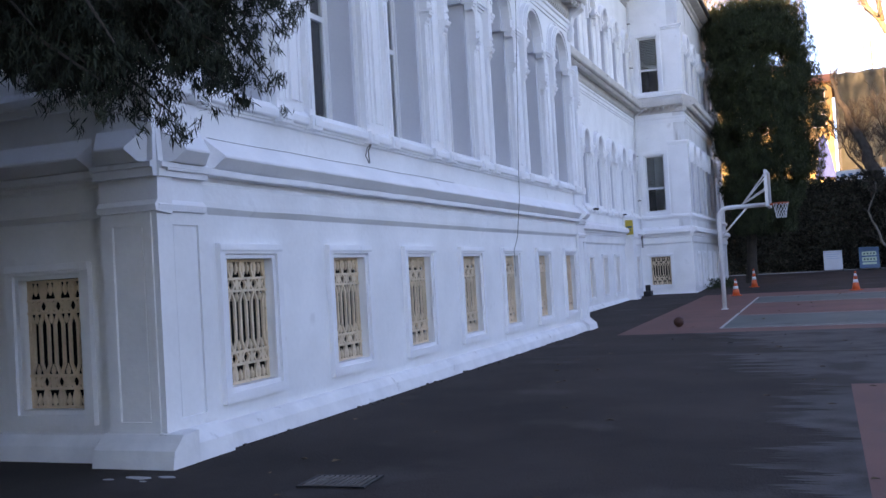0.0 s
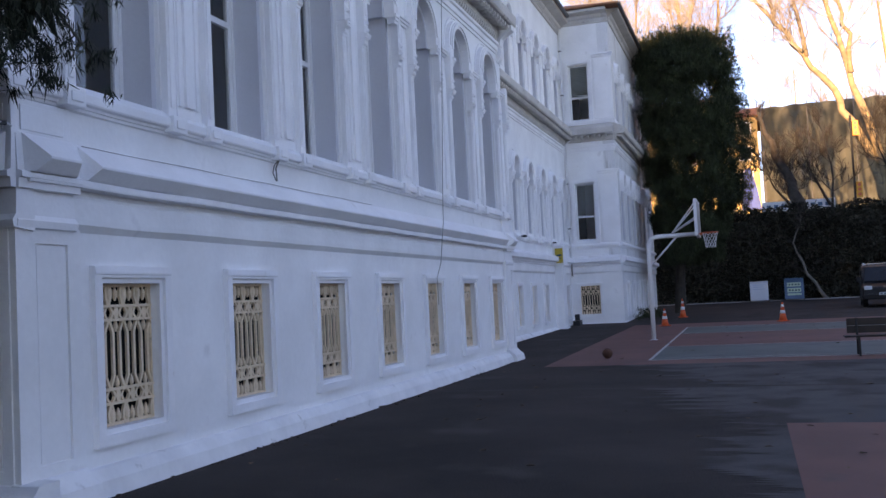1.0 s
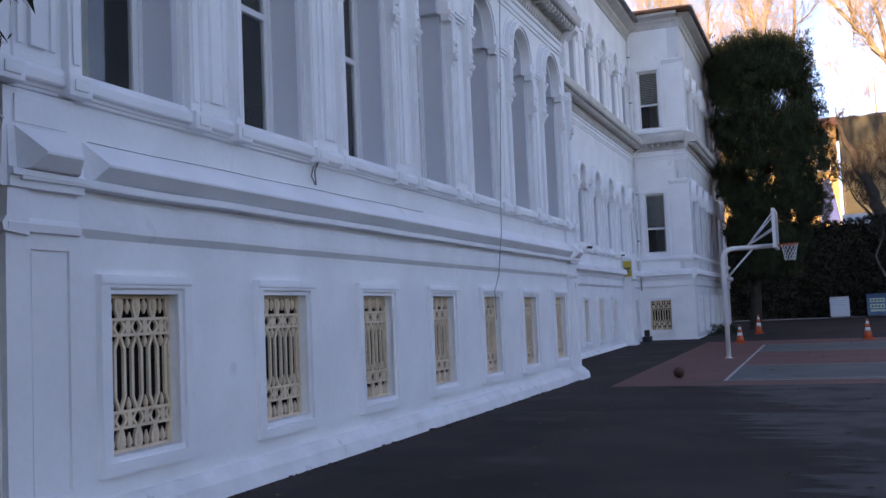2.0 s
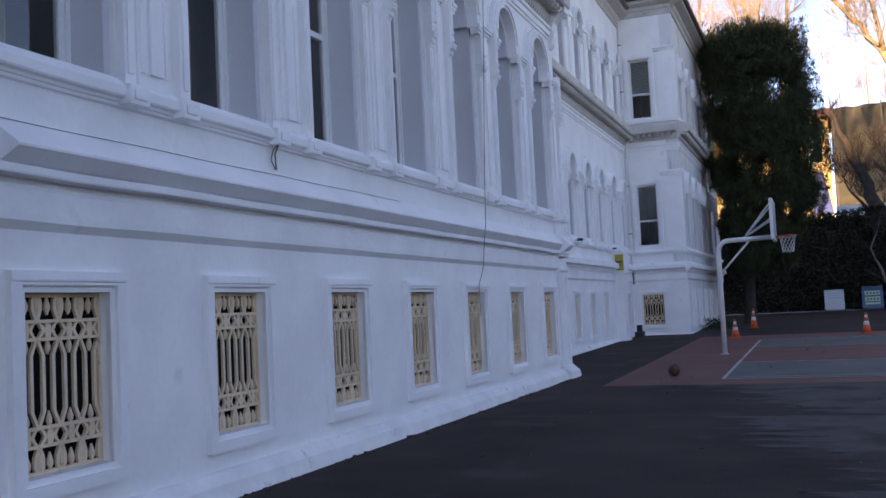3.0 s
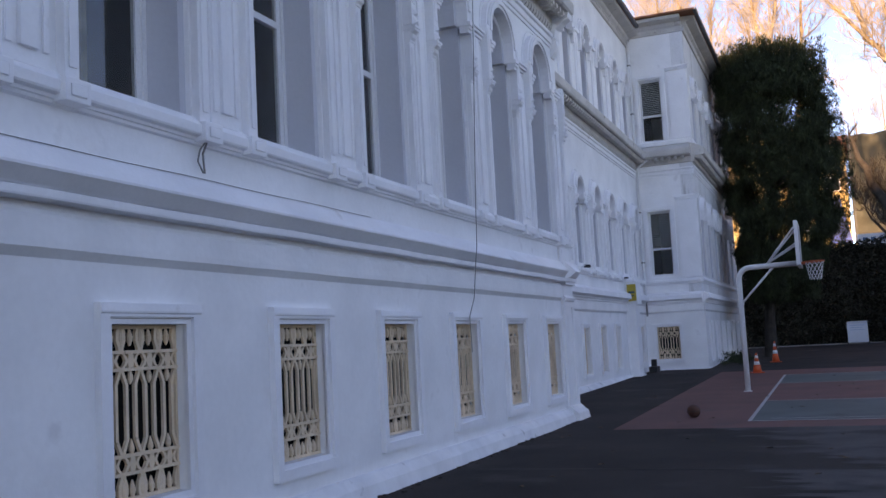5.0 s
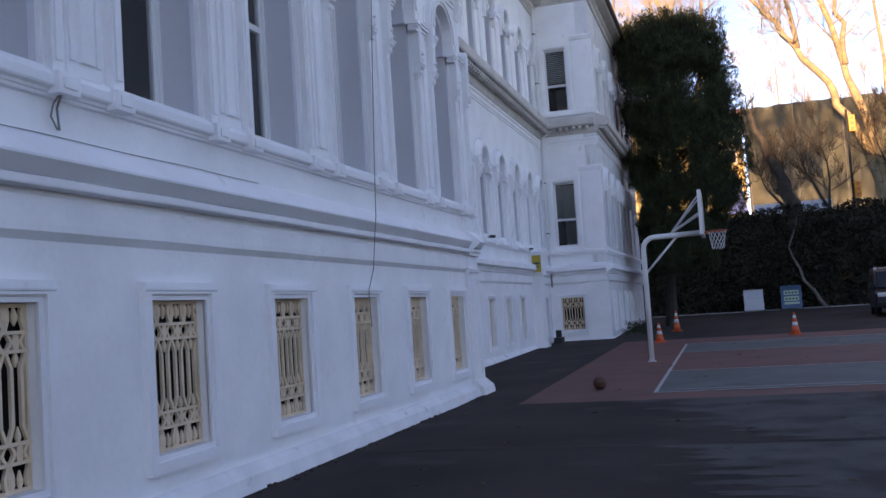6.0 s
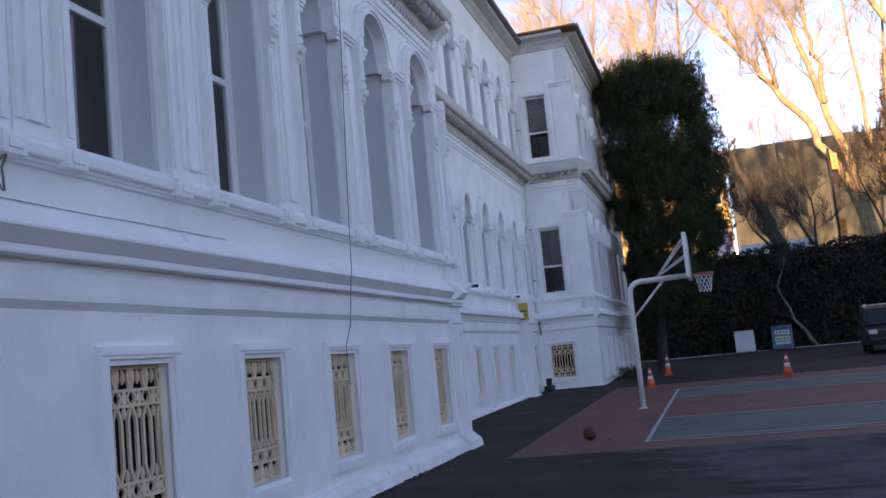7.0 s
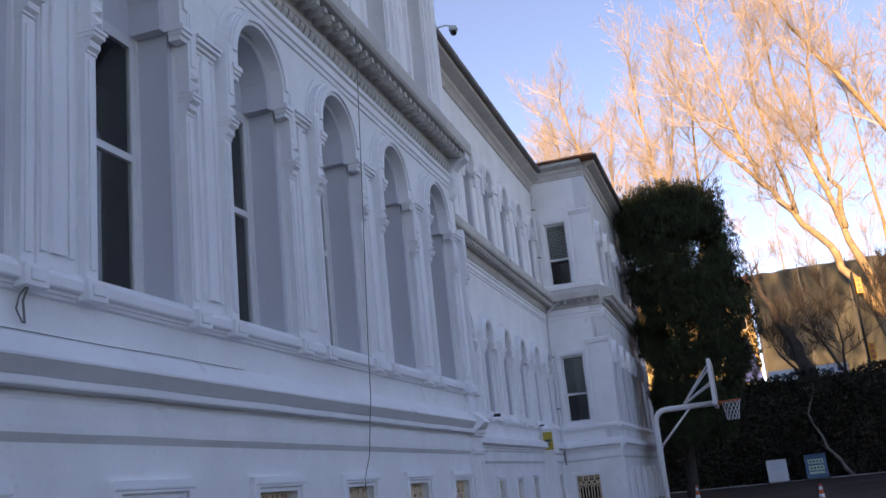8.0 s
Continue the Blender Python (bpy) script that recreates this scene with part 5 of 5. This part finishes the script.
bare_tree(48, (16.0, Y1 + 2, 6.05), [
    [(16.0, Y1 + 2, 6.0), (16.4, Y1 + 2, 10.0), (17.0, Y1 + 2, 15.0), (17.4, Y1 + 2, 21.0), (18.2, Y1 + 2, 28.0)],
    [(16.3, Y1 + 2, 9.0), (15.6, Y1 + 2, 14.0), (15.4, Y1 + 2, 20.0), (14.8, Y1 + 2, 27.0)]],
    "slender bare plane tree with sunlit bark", 0.20, 2, 3.6, reach=0.5)
for seed, x, y, h, lean in ((33, 3.4, 70, 27, -0.5), (34, -3.5, 74, 25, -0.6), (35, -10.0, 78, 25, -1.0), (36, 0.2, 68, 24, -1.0)):
    bare_tree(seed, (x, y, 6.05), [
        [(x, y, 6.0), (x + lean, y, 12.0), (x + 2 * lean, y, 18.0), (x + 3.4 * lean, y + 1, 24.0), (x + 4.6 * lean, y, 6 + h)],
        [(x + 0.8 * lean, y, 11.0), (x - lean, y - 1, 16.0), (x - 2.6 * lean, y, 22.0), (x - 3.6 * lean, y, 4 + h)],
        [(x + 1.4 * lean, y, 14.0), (x + 2.8 * lean, y + 1, 18.0), (x + 5.2 * lean, y + 1, 25.0)]],
        "tall bare tree with golden twigs behind the wall", 0.34, 2, 4.4, reach=0.45)
for seed, x, y, h in ((37, 12.0, 114, 24), (38, 18.5, 116, 22), (39, 25.0, 114, 22), (40, 31.0, 117, 24)):
    bare_tree(seed, (x, y, 6.05), [[(x, y, 6.0), (x + 0.5, y, 12.0), (x + 0.2, y, 4 + h)], [(x, y, 10.0), (x - 2.0, y, 15.0), (x - 3.0, y, 3 + h)], [(x, y, 10.0), (x + 2.4, y, 15.0), (x + 3.2, y, 2 + h)]],
              "bare golden-twigged tree beyond the street", 0.25, 2, 4.0)
for seed, x, y, h in ((41, 17.0, 61.4, 7.5), (42, 15.6, 61.2, 6.5), (43, 11.2, 61.3, 5.5), (44, 19.8, 61.3, 6.0), (45, 8.8, 61.4, 4.0)):
    bare_tree(seed, (x, y, 6.1), [[(x, y, 6.05), (x + 0.3, y, 6 + h * 0.4), (x - 0.2, y, 6 + h)], [(x, y, 6.6), (x - 1.0, y, 6 + h * 0.5), (x - 1.6, y, 6 + h * 0.8)]],
              "thin dark bare sapling on the wall top", 0.10, 2, 1.9, DARK_BARK, DARK_BARK)
# The dark bark colour carries the shade on this trunk.
bare_tree(49, (9.4, 61.2, 6.1), [[(9.4, 61.2, 6.05), (8.7, 61.2, 8.3), (7.7, 61.2, 11.0), (7.0, 61.3, 13.2)]], "thick leaning trunk on the wall top, shade put into its dark bark", 0.46, 1, 1.4, DARK_BARK, DARK_BARK, reach=0.85)
for seed, x, s in ((46, 10.6, -2.0), (47, 15.5, 0.9)):
    bare_tree(seed, (x, 59.2, 0.45), [[(x, 59.2, 0.3), (x + s * 0.6, 59.2, 2.2), (x + s, 59.2, 4.2), (x + s * 0.7, 59.3, 6.0)]], "thin bare sapling in front of the ivy wall", 0.12, 1, 1.6, STONE, DARK_BARK)


def ivy_cover():
    rng = random.Random(51)
    verts, faces = [], []
    for k in range(26000):
        x, z = rng.uniform(-3, 30), rng.uniform(0.5, 6.6)
        bulge = 0.35 + 0.45 * noise.noise((x * 0.45, z * 0.6, 3.0)) + 0.12 * noise.noise((x * 2, z * 2, 9.0))
        if bulge < 0.08 and z < 5.6:
            continue
        z += 0.45 * noise.noise((x * 0.5, 0.0, 5.0)) if z > 5.6 else 0
        blades(rng, verts, faces, (x, 59.88 - max(bulge, 0.05) * rng.uniform(0.5, 1.0), z), 3, 0.19, 0.06, 0.4, 0.8)
    cover = from_arrays("ivy", verts, faces, IVY)
    tagged(cover, "dark ivy and creepers over the retaining wall", "ivy", kind="stuff")
    verts, faces = [], []
    for k in range(170):
        a = rng.uniform(0, 1)
        blades(rng, verts, faces, (0.8 + 0.9 * rng.random(), 37.5 + 5.5 * a, ground_height(40) + 0.05 + 0.40 * rng.random() ** 2), 5, 0.20, 0.014, -0.9, 0.5)
    weeds = from_arrays("weeds", verts, faces, CYPRESS)
    tagged(weeds, "low weeds along the foot of the far wing", "weeds", kind="stuff")


ivy_cover()


def far_conifer():
    rng = random.Random(61)
    tree = thing("far_conifer_tree", pose(22.6, 92, 6.1), "tall sunlit golden-brown conifer beyond the street", "tree")
    part("trunk", tube(bmesh.new(), [(0, 0, 0), (0, 0, 19.0)], [0.35, 0.04], 8), DARK_BARK, tree)
    verts, faces = [], []
    for k in range(3600):
        z = rng.uniform(8, 19.6)
        r = 3.4 * (1 - (z / 20.0)) ** 0.8 * (0.75 + 0.5 * noise.noise((z * 1.3, 0, k % 7)))
        a = rng.uniform(0, 6.28)
        f = rng.random() ** 0.4
        blades(rng, verts, faces, (r * f * math.cos(a), r * f * math.sin(a), z - 0.3 * f), 4, 0.45, 0.06, 0.1, 0.8)
    from_arrays("crown", verts, faces, GOLD_LEAF, tree)


far_conifer()


# ---- across the street ----
def town_house(x0, x1, y0, y1, z1, mat, label, roof=True, floors=3, cols=4):
    h = thing("town_house", pose(x0, y0, 6.1), label, "house", "houses across the street")
    w, d, t = x1 - x0, y1 - y0, z1 - 6.1
    part("wall", boxes((0, w, 0, d, 0, t)), mat, h)
    if roof:
        bm = prism(bmesh.new(), [(-0.5, t), (d + 0.5, t), (d + 0.5, t + 0.15), (d / 2, t + 1.8), (-0.5, t + 0.15)], "x", -0.5, w + 0.5)
        part("roof", bm, TILE_ROOF, h)
    fh = t / floors
    for f in range(floors):
        for c in range(cols):
            cx, cz = w * (c + 0.5) / cols, fh * (f + 0.25)
            win = part("window", boxes((cx - 0.65, cx + 0.65, -0.06, 0.0, cz, cz + fh * 0.55), bevel=0.01), PVC, h)
            part("pane", boxes((cx - 0.55, cx + 0.55, -0.075, -0.061, cz + 0.1, cz + fh * 0.55 - 0.1)), CAR_GLASS, win)


town_house(-8.0, 4.6, 92, 104, 19.5, OCHRE, "sunlit ochre apartment house across the street", floors=4, cols=5)
town_house(4.9, 7.5, 97, 107, 18.8, OCHRE, "sunlit ochre house with a red tiled roof", floors=5, cols=1)
town_house(9.5, 22.0, 132, 142, 23.0, PINK, "pale sunlit house up the hill", floors=5, cols=5)
town_house(24.0, 40.0, 140, 150, 23.5, OCHRE, "ochre sunlit house up the hill", floors=5, cols=5)
town_house(-4.0, 7.5, 138, 148, 22.5, PINK, "pale sunlit house up the hill", floors=5, cols=4)

net_house = thing("netted_building", pose(7.7, 95, 6.1), "building wrapped in grey-green scaffold netting", "building")
part("wall", boxes((0.4, 34.6, 0.5, 14, 0, 12.6)), PINK, net_house)
bm = bmesh.new()
nx, nz = 120, 36
sheet = [[bm.verts.new((35.0 * i / nx, 0.22 * noise.noise((i * 0.35, k * 0.16, 2.0)) + 0.10 * math.sin(i * 1.05), 13.2 * k / nz * (1 + 0.02 * noise.noise((i * 0.2, 0.0, 8.0))))) for i in range(nx + 1)] for k in range(nz + 1)]
for a, b in zip(sheet, sheet[1:]):
    for i in range(nx):
        bm.faces.new((a[i], a[i + 1], b[i + 1], b[i]))
bmesh.ops.solidify(bm, geom=bm.faces[:], thickness=0.02)
part("netting", bm, SCAFFOLD_NET, net_house, "grey-green hanging scaffold netting", True)
for i in range(9):
    part("scaffold_pole", tube(bmesh.new(), [(i * 4.3 + 0.2, -0.25, 0), (i * 4.3 + 0.2, -0.25, 13.5)], 0.05, 6), TIN, net_house)

banner = part("banner", boxes((6.9, 11.5, 61.5, 61.56, 6.42, 7.08), (7.0, 7.06, 61.56, 61.62, 6.1, 7.0), (11.3, 11.36, 61.56, 61.62, 6.1, 7.0)), SIGN_WHITE)
tagged(banner, "long white hoarding along the street", "hoarding")
for k in range(9):
    part("print", boxes((7.2 + 0.46 * k, 7.2 + 0.46 * k + 0.28, 61.485, 61.498, 6.62, 6.86)), SIGN_BLUE, banner)
tarp = part("tarpaulin", prism(bmesh.new(), [(5.6, 8.6), (7.3, 8.6), (7.0, 10.5), (6.5, 12.6), (6.0, 12.4)], "y", 88.0, 88.3), BLUE_TARP)
tagged(tarp, "blue tarpaulin hung beside the pale house", "tarpaulin")
part("post", boxes((5.7, 5.8, 88.1, 88.2, 6.1, 8.7), (7.1, 7.2, 88.1, 88.2, 6.1, 8.7)), TIN, tarp)


def traffic_light(x, y, heads):
    t = thing("traffic_light", pose(x, y, 6.1), "yellow traffic light on a dark pole", "traffic light")
    part("pole", tube(bmesh.new(), [(0, 0, 0), (0, 0, max(heads) + 0.9)], 0.07, 8), DARK_IRON, t)
    for z in heads:
        hd = part("housing", boxes((0.08, 0.46, -0.2, 0.15, z - 0.5, z + 0.5), bevel=0.03), SIGNAL, t)
        for k in (-1, 0, 1):
            part("lens", turned(bmesh.new(), [(0.11, -0.02), (0.11, 0.02)], 12), RUST_RED, hd).matrix_basis = pose(0.27, -0.215, z + 0.32 * k, 90, 0, 0)


traffic_light(12.75, 61.6, (5.45, 1.4))
